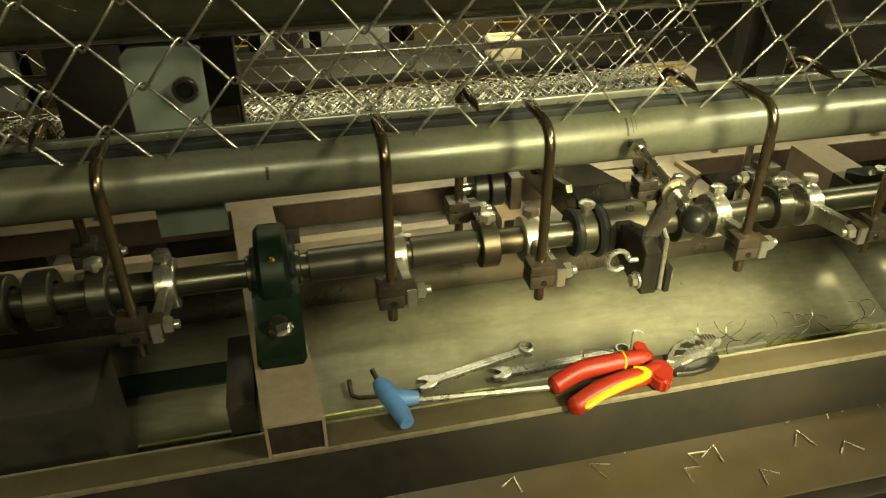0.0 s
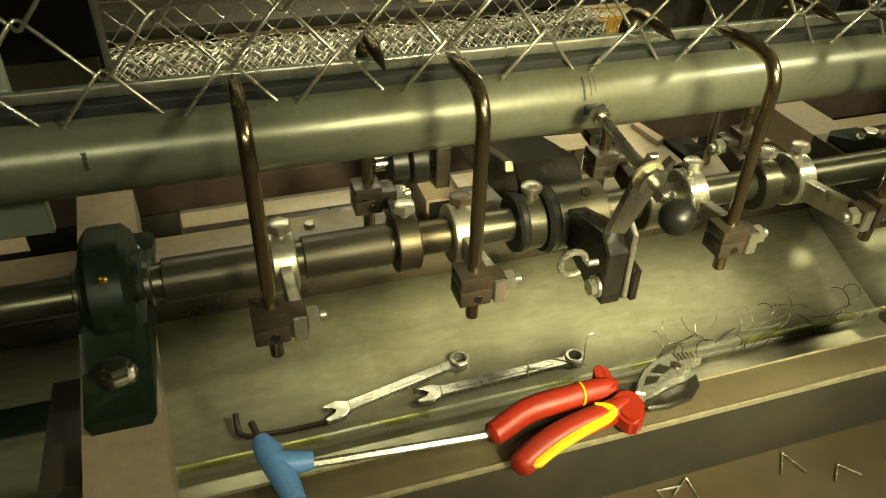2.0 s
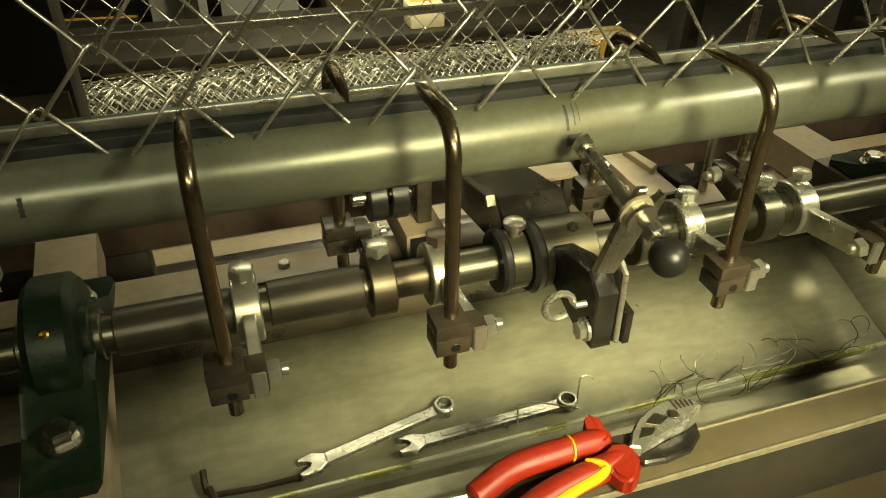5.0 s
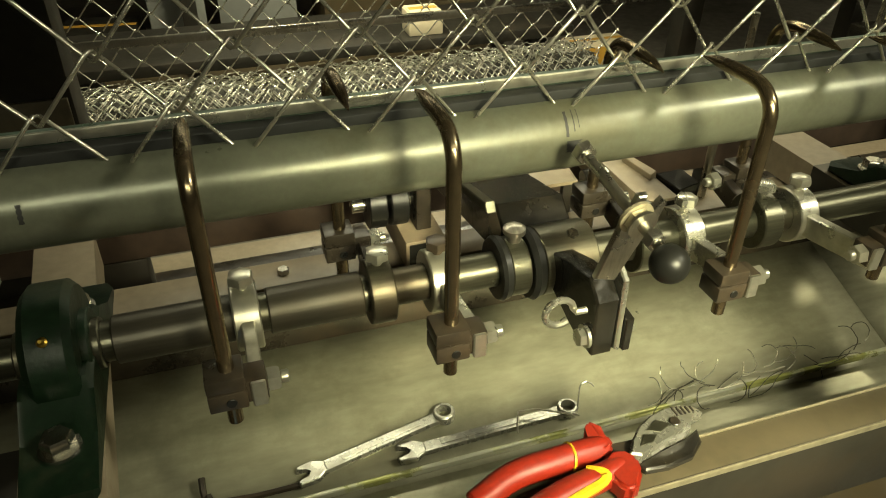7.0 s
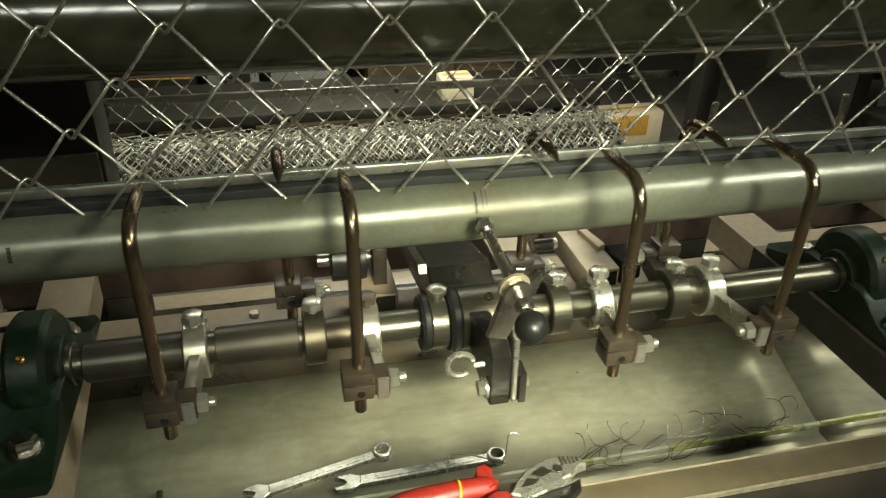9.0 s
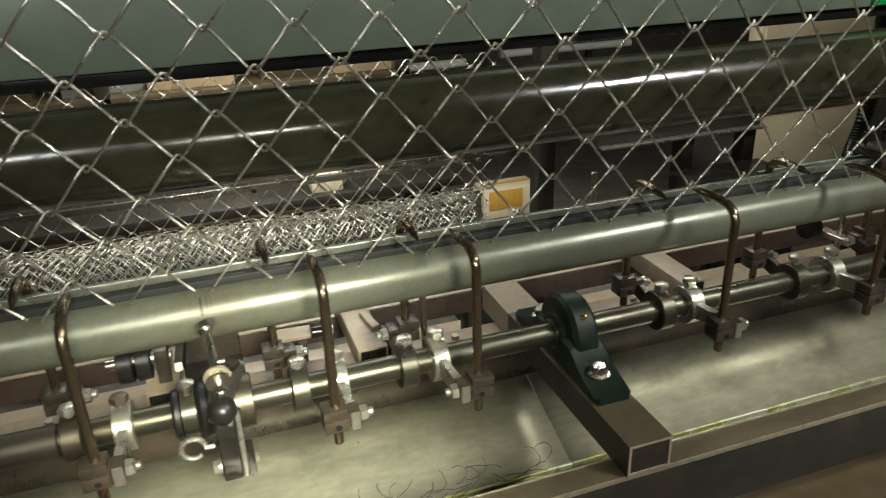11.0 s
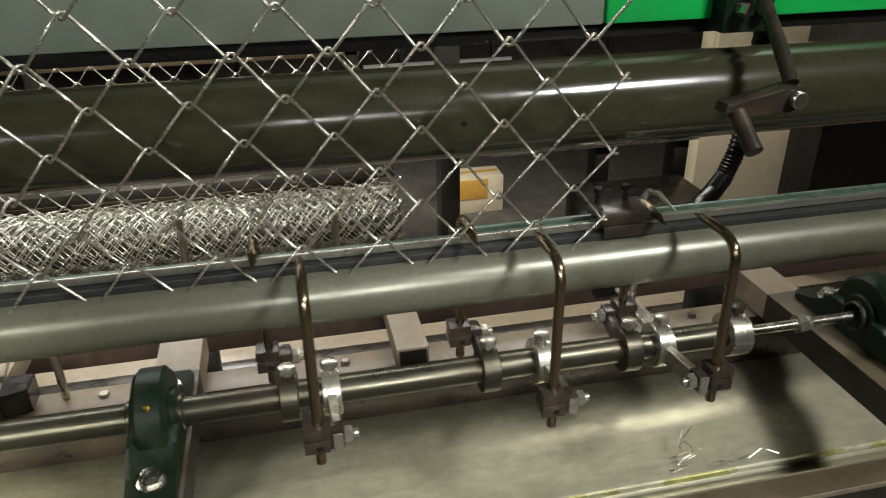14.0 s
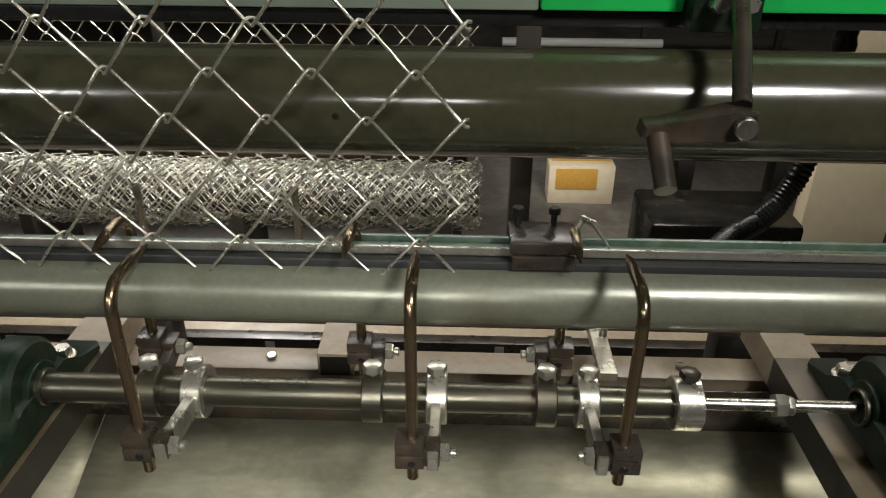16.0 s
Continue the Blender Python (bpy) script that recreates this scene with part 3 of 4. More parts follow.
def lever():
    # dark arm that reaches to the front of the coupling
    arm = part("lever_arm", plate([(-0.018, 0.020), (-0.018, -0.010), (-0.070, -0.026), (-0.096, -0.026), (-0.096, 0.024), (-0.080, 0.038), (-0.050, 0.030)], "x", 0.262, 0.281, 0.0015), M_OILY, shaft, "dark steel lever arm")
    part("lever_plate", plate([(-0.098, -0.024), (-0.086, -0.028), (-0.078, 0.040), (-0.085, 0.048), (-0.096, 0.040)], "x", 0.2815, 0.2865, 0.0012), M_ZINC, shaft, "bright zinc plate")
    part("lever_cheek", plate([(-0.100, -0.024), (-0.086, -0.028), (-0.082, 0.008), (-0.100, 0.006)], "x", 0.287, 0.294, 0.001), M_OILY, shaft, "dark steel cheek")
    part("cheek_bolt", hexhead(0.2945, 0.298, 0.005, "x", (0, -0.092, -0.008)), M_ZINC, shaft, "zinc bolt")
    fork = [(u * 0.72, v * 0.78) for u, v in ((-0.013, -0.004), (0.012, -0.004), (0.014, 0.050), (0.021, 0.062), (0.021, 0.086), (0.013, 0.090), (0.008, 0.070), (0.003, 0.066), (-0.003, 0.070), (-0.005, 0.092), (-0.015, 0.090), (-0.015, 0.060))]
    bm = plate(fork, "y", -0.003, 0.003, 0.0012)
    turned(bm, Matrix.Translation((0.267, -0.092, 0.047)) @ Matrix.Rotation(radians(8), 4, "X") @ Matrix.Rotation(radians(15), 4, "Y"))
    part("lever_fork", bm, M_STEEL, shaft, "forked zinc lever plate")
    bm = sweep([(0.258, -0.088, 0.014), (0.250, -0.088, 0.014)] + [(0.238 + 0.0115 * math.cos(radians(a)), -0.088 + 0.004, 0.013 + 0.0115 * math.sin(radians(a))) for a in range(10, 320, 25)], 0.0028, 8)
    part("eye_bolt", bm, M_ZINC, arm, "bright zinc eye bolt")
    bm = hexhead(0, 0.008, 0.0075, "x", (0.2535, -0.088, -0.012))
    lathe([(0.2590, 0.0095), (0.2615, 0.0095)], "x", (0, -0.088, -0.012), 20, bm)
    part("arm_nut", bm, M_ZINC, arm, "bright zinc nut")
    # long stud from under the tube, through the fork, to the ball knob
    a, b = Vector((0.268, 0.050 - SY, 0.934 - SZ)), Vector((0.275, -0.052 - SY, 0.911 - SZ))
    d = (b - a).normalized()
    rot = Vector((0, 0, 1)).rotation_difference(d).to_matrix().to_4x4()
    L = (b - a).length
    bm = rod(0, L, 0.0042, "z", n=14)
    hexhead(-0.002, 0.006, 0.0085, "z", bm=bm)
    hexhead(L * 0.70, L * 0.70 + 0.005, 0.010, "z", bm=bm)
    lathe([(L * 0.70 + 0.005, 0.011), (L * 0.70 + 0.007, 0.011)], "z", n=24, bm=bm)
    hexhead(L * 0.86, L * 0.86 + 0.007, 0.0075, "z", bm=bm)
    part("stud", turned(bm, Matrix.Translation(a) @ rot), M_STEEL, shaft, "long bright threaded stud with nuts")
    part("washer", turned(lathe([(L * 0.70 - 0.003, 0.0125), (L * 0.70 - 0.0005, 0.0125)], "z", n=28), Matrix.Translation(a) @ rot), M_BROWNLIP, shaft, "yellowish zinc washer")
    k = Vector((0.273, -0.062 - SY, 0.909 - SZ))
    bm = bmesh.new()
    bmesh.ops.create_uvsphere(bm, u_segments=28, v_segments=18, radius=0.0128)
    part("knob", turned(bm, Matrix.Translation(k)), M_BLACK, shaft, "black plastic ball knob")


lever()

# ---- weaving slot bar behind the tube ----
slot = thing("weaving_slot_bar", "green steel bar with a black weaving slot", "bar")
part("bar", box(XL, XR, 0.1128, 0.124, 0.930, 0.968, 0.0015), M_GREENBAR, slot)
part("worn_edge", box(XL, XR, 0.1095, 0.1125, 0.9625, 0.9705, 0.0008), M_ZINC, slot, "worn bright edge")
# No slot is cut: a black strip paints the dark inside its opening.
part("slot_strip", box(XL, XR, 0.098, 0.1115, 0.9485, 0.9615, 0.001), M_SLOT, slot, "black strip for the slot's dark opening")
part("back_lip", box(1.02, XR, 0.150, 0.156, 0.936, 0.960, 0.001), M_GREENBAR, slot, "grey green back lip")

clampb = thing("slot_clamp", "dark oily steel clamp block with two black screws", "clamp")
part("body", box(1.174, 1.236, 0.0955, 0.140, 0.9715, 0.984, 0.002), M_BLACKED, clampb)
part("jaw", box(1.176, 1.232, 0.0925, 0.0972, 0.958, 0.9712, 0.001), M_BLACKED, clampb)
for x in (1.182, 1.215):
    bm = rod(0.9845, 0.996, 0.003, "z", (x, 0.130, 0), 10)
    rod(0.996, 1.003, 0.0055, "z", (x, 0.130, 0), 12, bm=bm)
    part("screw", bm, M_BLACK, clampb, "black knurled screw")
part("wire_tip", sweep([(1.236, 0.13, 0.982), (1.242, 0.13, 0.992), (1.250, 0.12, 0.992), (1.262, 0.10, 0.978)], 0.004, 8, taper=[1, 1, 0.8, 0.2]), M_ZINC, clampb, "bright bent wire tip")

# ---- pull roller, green beam and its lever ----
roller = thing("pull_roller", "dark olive painted steel roller behind the wire mesh", "roller")
part("drum", rod(XL, XR, 0.0475, "x", (0, 0.152, 1.0925), 72, 0.002), M_ROLLER, roller)
bm = rod(-0.0005, 0.001, 0.0035, "z", n=14)
part("drilled_hole", turned(bm, Matrix.Translation((1.025, 0.152 - 0.0475 * 0.98, 1.0925 + 0.0475 * 0.02)) @ Matrix.Rotation(radians(90), 4, "X")), M_BLACK, roller, "small dark drilled hole")

beam2 = thing("top_beam", "pale green sheet metal beam with a vivid green end panel", "beam")
part("face", box(XL, 1.1935, 0.176, 0.26, 1.166, 1.245, 0.003), M_BEAM, beam2)
part("under_strip", box(XL, XR, 0.182, 0.25, 1.152, 1.1655, 0.001), M_BLACK, beam2, "black strip along the underside")
part("top_flange", box(XL, XR, 0.19, 0.40, 1.2455, 1.256, 0.002), M_BEAM, beam2)
part("end_panel", box(1.194, 1.315, 0.172, 0.26, 1.167, 1.245, 0.003), M_VIVID, beam2, "vivid green painted panel")
part("end_panel", box(1.374, XR, 0.172, 0.26, 1.167, 1.245, 0.003), M_VIVID, beam2, "vivid green painted panel")
part("bracket", box(1.3155, 1.3735, 0.15, 0.26, 1.155, 1.245, 0.003), M_CAST, beam2, "dark green bracket")
for x in (1.334, 1.358):
    bm = hexhead(-0.149, -0.135, 0.008, "y", (x, 0, 1.18))
    part("bracket_bolt", turned(bm, Matrix.Scale(-1, 4, (0, 1, 0))), M_ZINC, beam2, "zinc hex bolt")

lev = thing("roller_lever", "dark steel lever with a round pin on the roller", "lever")
part("link_rod", sweep([(1.350, 0.148, 1.215), (1.344, 0.128, 1.190), (1.338, 0.085, 1.158), (1.332, 0.047, 1.126)], 0.0072, 14), M_BLACKED, lev)
part("arm", plate([(1.344, 1.104), (1.342, 1.124), (1.325, 1.126), (1.280, 1.115), (1.262, 1.113), (1.260, 1.104), (1.285, 1.101), (1.328, 1.100)], "y", 0.036, 0.058, 0.002), M_BLACKED, lev)
part("pin", rod(0.028, 0.0355, 0.0082, "y", (1.332, 0, 1.114), 24), M_STEEL, lev, "bright round pin end")
part("plunger", sweep([(1.272, 0.036, 1.105), (1.273, 0.020, 1.091), (1.274, 0.003, 1.077)], 0.0082, 14), M_BLACKED, lev)

hose = thing("ribbed_hose", "black ribbed rubber hose hanging behind the roller", "hose")
pts = [(1.62, 0.55, 1.40), (1.63, 0.54, 1.20), (1.635, 0.53, 1.05), (1.625, 0.52, 0.93), (1.607, 0.51, 0.875), (1.585, 0.50, 0.838), (1.545, 0.47, 0.822), (1.496, 0.422, 0.826), (1.45, 0.36, 0.83), (1.42, 0.30, 0.82)]
dense = []
for a, b in zip(pts, pts[1:]):
    for i in range(14):
        dense.append(Vector(a).lerp(Vector(b), i / 14))
part("tube", sweep(dense, 0.0165, 12, taper=[1.0 if i % 2 else 0.86 for i in range(len(dense))]), M_BLACK, hose)

# ---- left end: bracket plate, post and box ----
pl = thing("bracket_plate", "grey-green painted plate with a round hole", "plate")
out = [(-0.226, 0.834), (-0.155, 0.834), (-0.152, 1.034), (-0.166, 1.040), (-0.216, 1.040), (-0.226, 1.030)]
part("plate_body", plate(out, "y", 0.150, 0.162, 0.0012), M_PLATE, pl)
part("bush", ring(0.141, 0.1495, 0.012, 0.008, "y", (-0.171, 0, 0.998)), M_BLACKED, pl, "dark bush")
part("bush_hole", rod(0.143, 0.1495, 0.0078, "y", (-0.171, 0, 0.998), 20), M_BLACK, pl, "dark hole")
bm = hexhead(0, 0.006, 0.006, "y", (0, 0, 0))
part("plate_bolt", turned(bm, Matrix.Translation((-0.158, 0.1495, 0.955)) @ Matrix.Rotation(math.pi, 4, "Z")), M_ZINC, pl, "zinc bolt")
post = thing("frame_post", "dark painted steel post behind the tube", "post", "frame posts")
part("column", box(-0.31, -0.145, 0.60, 0.68, 0.0, 1.5, 0.002), M_DARK, post)
part("splice_plate", box(-0.31, -0.150, 0.592, 0.5995, 0.70, 0.81, 0.001), M_RAIL, post, "rusty brown splice plate")
gear = thing("drive_housing", "dark drive housing with oily collars at the machine's end", "housing")
part("case", box(-0.60, -0.285, -0.02, 0.07, 0.40, 0.765, 0.006), M_DARK, gear)
part("side_sheet", box(-0.285, -0.14, -0.075, -0.07, 0.30, 0.60, 0.001), M_CAST, gear, "dark green cover sheet")
for x in (-0.335, -0.375):
    part("oily_collar", ring(x - 0.012, x + 0.012, 0.030, SR + 0.003, "x", (0, SY, SZ)), M_SHAFT, gear, "oily steel collar")
upright = thing("frame_upright", "dark steel upright beside the bearing beam", "upright")
part("angle", box(-0.166, -0.140, -0.053, 0.05, 0.62, 0.765, 0.001), M_DARK, upright)
part("angle_leg", box(-0.166, -0.140, -0.053, -0.040, 0.0, 0.6195, 0.001), M_DARK, upright)

# ---- small parts behind the shaft ----
cam_roller = thing("cam_follower", "black cam follower rollers on a bracket", "bearing")
for x in (0.150, 0.172):
    part("wheel", ring(x, x + 0.018, 0.026, 0.008, "x", (0, 0.262, 0.792)), M_BLACK, cam_roller, "black rubber tyred wheel")
part("axle", rod(0.135, 0.215, 0.008, "x", (0, 0.262, 0.792)), M_STEEL, cam_roller)
part("bracket", box(0.196, 0.212, 0.235, 0.29, 0.7355, 0.815, 0.002), M_BLACKED, cam_roller)
dl = thing("drive_link", "dark oily drive link with a bright bolt", "link")
part("link_plate", plate([(0.115, 0.805), (0.30, 0.775), (0.31, 0.79), (0.30, 0.812), (0.13, 0.85), (0.112, 0.835)], "x", 0.236, 0.300, 0.002), M_OILY, dl)
part("link_edge", plate([(0.125, 0.846), (0.30, 0.808), (0.302, 0.815), (0.13, 0.854)], "x", 0.226, 0.2355, 0.001), M_SHAFT, dl, "worn bright edge")
part("pivot_bolt", rod(0.2, 0.23, 0.009, "x", (0, 0.285, 0.80)), M_STEEL, dl, "bright pivot bolt")
part("bright_cap", lathe([(0, 0.012), (0.006, 0.011), (0.009, 0.004)], "x", (0.300, 0.29, 0.805), 20), M_ZINC, dl, "bright cap")
fr = thing("slide_frame", "tan open frame of flat bars behind the lever", "frame")
part("angle_plate", plate([(0.345, 0.304), (0.399, 0.3), (0.395, 0.269), (0.353, 0.271), (0.354, 0.236), (0.345, 0.235)], "z", 0.771, 0.775, 0.0006), M_TAN, fr)
part("bar", plate([(0.473, 0.308), (0.483, 0.311), (0.492, 0.264), (0.48, 0.256)], "z", 0.745, 0.775, 0.0008), M_TAN, fr)
# Block is solid; its black colour is the shade inside an open recess.
part("open_box", plate([(0.491, 0.262), (0.525, 0.263), (0.526, 0.228), (0.496, 0.22)], "z", 0.742, 0.773, 0.0008), M_OILY, fr, "solid black block for a shaded recess")
for x, y in ((0.345 + 0.012, 0.304 - 0.008), (0.395 - 0.012, 0.269 + 0.004)):
    part("riser", box(x - 0.006, x + 0.006, y - 0.004, y + 0.004, 0.7347, 0.7708, 0.0008), M_DARK, fr)
part("pivot_bolt", rod(0.395, 0.420, 0.0085, "x", (0, 0.262, 0.783), 18), M_OILY, fr)
part("bolt_head", hexhead(0.420, 0.426, 0.0075, "x", (0, 0.262, 0.783)), M_ZINC, fr, "bright bolt head")
for x, y in ((0.555, 0.20), (0.70, 0.347), (0.91, 0.347), (1.30, 0.19)):
    bar = thing("back_stud", "thin upright steel stud on the back rail", "stud", "back studs")
    part("stem", rod(0.7355, 0.90, 0.005, "z", (x, y + 0.055, 0), 12), M_STEEL, bar)
sb = thing("swing_bar", "grey steel flat bar with a rubber wheel", "bar")
part("flat", plate([(0.17, 0.775), (0.30, 0.772), (0.30, 0.782), (0.17, 0.785)], "x", 1.285, 1.305, 0.001), M_ZINC, sb)
part("wheel", rod(1.262, 1.284, 0.020, "x", (0, 0.285, 0.785), 28), M_BLACK, sb, "black rubber wheel")
part("nut", hexhead(0.783, 0.79, 0.008, "z", (1.295, 0.285, 0)), M_ZINC, sb, "zinc nut")

# ---- wire mesh ----
P, HH = 0.0783, 0.0385
NODE_X, NODE_Z, MESH_Y = 1.093, 1.1395, 0.066
LEAN_BACK = 8.0
WR = 0.0014


def spiral_mesh(name, phase, x0, x1, n=6, r=WR, half=HH, depth=0.0026):
    """One flattened spiral of wire along x, from z = 0 to z = half."""
    i0, i1 = math.ceil((x0 - NODE_X) / (P / 2)), math.floor((x1 - NODE_X) / (P / 2))
    pts = []
    rng = random.Random(7 + phase)
    over = 0.0030
    for i in range(i0, i1 + 1):
        x = NODE_X + i * P / 2
        up = (i + phase) % 2
        z = half + over if up else -over
        e = 0.0024
        d = depth if up else -depth
        wob = rng.uniform(-0.0006, 0.0006)
        pts += [(x - e, -d, z - (0.0012 if up else -0.0012) + wob), (x, 0, z + wob), (x + e, d, z - (0.0012 if up else -0.0012) + wob)]
    bm = sweep(pts, r, n, cap=True)
    me = bpy.data.meshes.new(name)
    bm.to_mesh(me)
    bm.free()
    me.shade_smooth()
    me.materials.append(M_WIRE)
    return me


SPIRALS = [spiral_mesh("wire", ph, -1.0, 1.150) for ph in (0, 1)]
netting = thing("chain_link_mesh", "new galvanised chain link wire mesh rising from the slot", "wire mesh")
new_wires = []
for k in range(-5, 14):                      # row k spans NODE_Z + k * HH upwards
    ob = link_mesh("wire", SPIRALS[k % 2], None, netting, loc=(0, 0, k * HH))
    if k < -2:
        new_wires.append((k, ob))
netting.location = (0, MESH_Y, NODE_Z)

# the part that is already woven runs down behind to the roll
sheet = thing("returning_mesh", "galvanised chain link mesh running down to the roll", "wire mesh")
BACK = [spiral_mesh("back_wire", ph, -1.05, 1.21, 5, 0.0016) for ph in (0, 1)]
top, low = Vector((0, 1.36, 1.62)), Vector((0, 1.50, 0.36))
span = (low - top).length
tilt = math.atan2(-(low.y - top.y), -(low.z - top.z))
for k in range(int(span / HH)):
    c = low.lerp(top, k * HH / span)
    ob = link_mesh("wire", BACK[k % 2], None, sheet, loc=c)
    ob.rotation_euler = (math.atan2(top.z - low.z, top.y - low.y) - math.pi / 2, 0, 0)

roll = thing("mesh_roll", "tight roll of new galvanised chain link mesh", "roll")
RY, RZ, RR = 1.62, 0.335, 0.105
rng = random.Random(3)
for layer, r in enumerate((RR, RR - 0.006, RR - 0.013, RR - 0.020, RR - 0.028)):
    nk = int(2 * math.pi * r / HH)
    nk += nk % 2
    for k in range(nk):
        a = 2 * math.pi * k / nk + layer * 0.37 + rng.uniform(-0.03, 0.03)
        rr = r + rng.uniform(-0.004, 0.004)
        c = Vector((rng.uniform(-0.02, 0.02), RY - rr * math.sin(a), RZ + rr * math.cos(a)))
        ob = link_mesh("wire", BACK[k % 2], None, roll, loc=c)
        ob.rotation_euler = (a + math.pi / 2 + math.pi / nk + rng.uniform(-0.1, 0.1), 0, 0)
# A solid dark cylinder gives the shade seen through the windings.
part("core", rod(-1.02, 1.18, 0.068, "x", (0, RY, RZ), 40, 0.01), M_CORE, roll, "dark core for the shade between windings")
cradle = thing("roll_cradle", "dark steel cradle that carries the mesh roll", "stand")
for x in (-0.85, -0.2, 0.45, 1.08):
    part("trestle", plate([(1.50, 0.0), (1.74, 0.0), (1.74, 0.30), (1.70, 0.245), (1.62, 0.222), (1.54, 0.245), (1.50, 0.30)], "x", x - 0.02, x + 0.02, 0.001), M_DARK, cradle)

# ---- behind: bars, boxes, cabinet ----
fb = thing("flat_bar", "long grey steel flat bar behind the mesh", "bar")
part("bar", box(-0.9, 1.24, 1.40, 1.41, 0.612, 0.632, 0.001), M_STEEL, fb)
for x in (-0.3, 0.42, 1.1):
    part("bar_bolt", turned(hexhead(0, 0.006, 0.008, "y"), Matrix.Translation((x, 1.40, 0.617)) @ Matrix.Rotation(math.pi, 4, "Z")), M_BLACKED, fb)
rp = thing("back_post", "dark painted steel post behind the roll", "post", "frame posts")
part("column", box(1.255, 1.310, 1.30, 1.36, 0.0, 1.9, 0.002), M_DARK, rp)
rp2 = thing("back_post", "dark painted steel post behind the roll", "post", "frame posts")
part("column", box(-0.62, -0.40, 1.3, 1.37, 0.0, 1.9, 0.002), M_DARK, rp2)
bb = thing("rear_beam", "dark brown steel beam with a brightened lit edge behind the roller", "beam")
part("beam", box(1.335, 1.885, 1.10, 1.16, 0.705, 0.86, 0.002), M_DARK, bb)
# Protruding pale strip draws the line of light along the beam's edge.
part("lit_edge", box(1.335, 1.885, 1.070, 1.0995, 0.702, 0.7085, 0.001), M_ZINC, bb, "bright strip for the beam's lit edge")
for x in (1.64, 1.86):
    part("leg", box(x - 0.02, x + 0.02, 1.105, 1.155, 0.0, 0.7045, 0.002), M_DARK, bb)
ef = thing("machine_end_frame", "dark painted steel end frame of the machine", "frame")
part("panel", box(1.975, 2.62, 0.76, 0.82, 0.0, 1.7, 0.004), M_DARK, ef)
part("flange", box(1.965, 1.9745, 0.74, 0.84, 0.0, 1.7, 0.001), M_DARK, ef)


def carton(x, y, z, sx, sy, sz, mat, label, rz=0.0):
    c = thing("cardboard_box", label, "box", at=(x, y, z))
    c.rotation_euler = (0, 0, radians(rz))
    part("box_body", box(-sx / 2, sx / 2, -sy / 2, sy / 2, 0, sz, 0.003), mat, c)
    part("flap", box(-sx / 2 + 0.004, sx / 2 - 0.004, -sy / 2 + 0.004, -0.002, sz + 0.0005, sz + 0.004, 0.001), mat, c)
    part("flap", box(-sx / 2 + 0.004, sx / 2 - 0.004, 0.002, sy / 2 - 0.004, sz + 0.0005, sz + 0.004, 0.001), mat, c)
    part("tape", box(-sx / 2 + 0.01, sx / 2 - 0.01, -0.012, 0.012, sz + 0.0042, sz + 0.0052, 0), M_ORANGE, c, "brown packing tape")
    return c


shelf = thing("storage_shelf", "dark wooden storage shelf with stacked boxes", "shelf")
for z in (0.22, 0.75, 1.3):
    part("board", box(-1.4, 1.15, 2.25, 2.75, z - 0.03, z, 0.003), M_BOARD, shelf)
for x in (-1.37, 0.0, 1.12):
    part("upright", box(x - 0.025, x + 0.025, 2.25, 2.29, 0, 1.7, 0.002), M_DARK, shelf)
rng = random.Random(11)
for z in (0.2205, 0.7505):
    x = -1.25
    while x < 0.85:
        w = rng.uniform(0.14, 0.34)
        carton(x + w / 2, 2.45, z, w, rng.uniform(0.2, 0.32), rng.uniform(0.14, 0.36), rng.choice((M_CARD, M_BOARD, M_BOARD, M_GREYCAB, M_DARK, M_DARK)),
               rng.choice(("brown cardboard carton on the shelf", "worn cardboard carton with a taped lid", "dusty storage box on the shelf")), rng.uniform(-6, 6))
        x += w + rng.uniform(0.02, 0.09)
oc = carton(1.6125, 2.36, 0.0, 0.265, 0.12, 0.165, M_CREAM, "pale carton with an orange label on the floor")
part("orange_label", box(-0.105, 0.062, -0.064, -0.0605, 0.066, 0.155, 0.001), M_ORANGE, oc, "orange card label")
carton(0.70, 1.88, 0.43, 0.11, 0.09, 0.07, M_CREAM, "small pale box with a yellow label")
trestle = thing("box_stand", "dark low stand behind the mesh roll", "stand")
part("top_board", box(-0.4, 1.2, 1.80, 2.15, 0.395, 0.4295, 0.003), M_DARK, trestle)
for x in (-0.3, 1.1):
    part("leg", box(x - 0.03, x + 0.03, 1.85, 1.91, 0, 0.3945, 0.002), M_DARK, trestle)

rack = thing("white_pipe_rack", "white plastic pipes on a low rack by the far wall", "pipes")
for x0, x1, z in ((1.45, 2.05, 0.43), (2.3, 3.3, 0.46), (1.35, 2.3, 0.27), (-0.6, 0.9, 0.62), (-1.2, 1.2, 0.42)):
    part("pipe", rod(x0, x1, 0.026, "x", (0, 4.0, z), 16), M_WHITE, rack)
for x in (-1.0, 0.6, 1.6, 2.2, 3.0):
    part("stand", box(x - 0.02, x + 0.02, 4.03, 4.07, 0, 0.75, 0.002), M_DARK, rack)
sack = thing("white_sack", "crumpled white plastic sack on the shelf", "sack")
bm = bmesh.new()
bmesh.ops.create_icosphere(bm, subdivisions=4, radius=1.0)
for v in bm.verts:
    v.co += v.normal * 0.16 * noise.noise(v.co * 2.3) + v.normal * 0.06 * noise.noise(v.co * 7)
    v.co = Vector((v.co.x * 0.30, v.co.y * 0.16, max(v.co.z, -0.75) * 0.16))
part("body", turned(bm, Matrix.Translation((-0.35, 2.48, 1.421))), M_WHITE, sack)

cab = thing("control_cabinet", "shallow cream steel cabinet with a black handle", "cabinet")
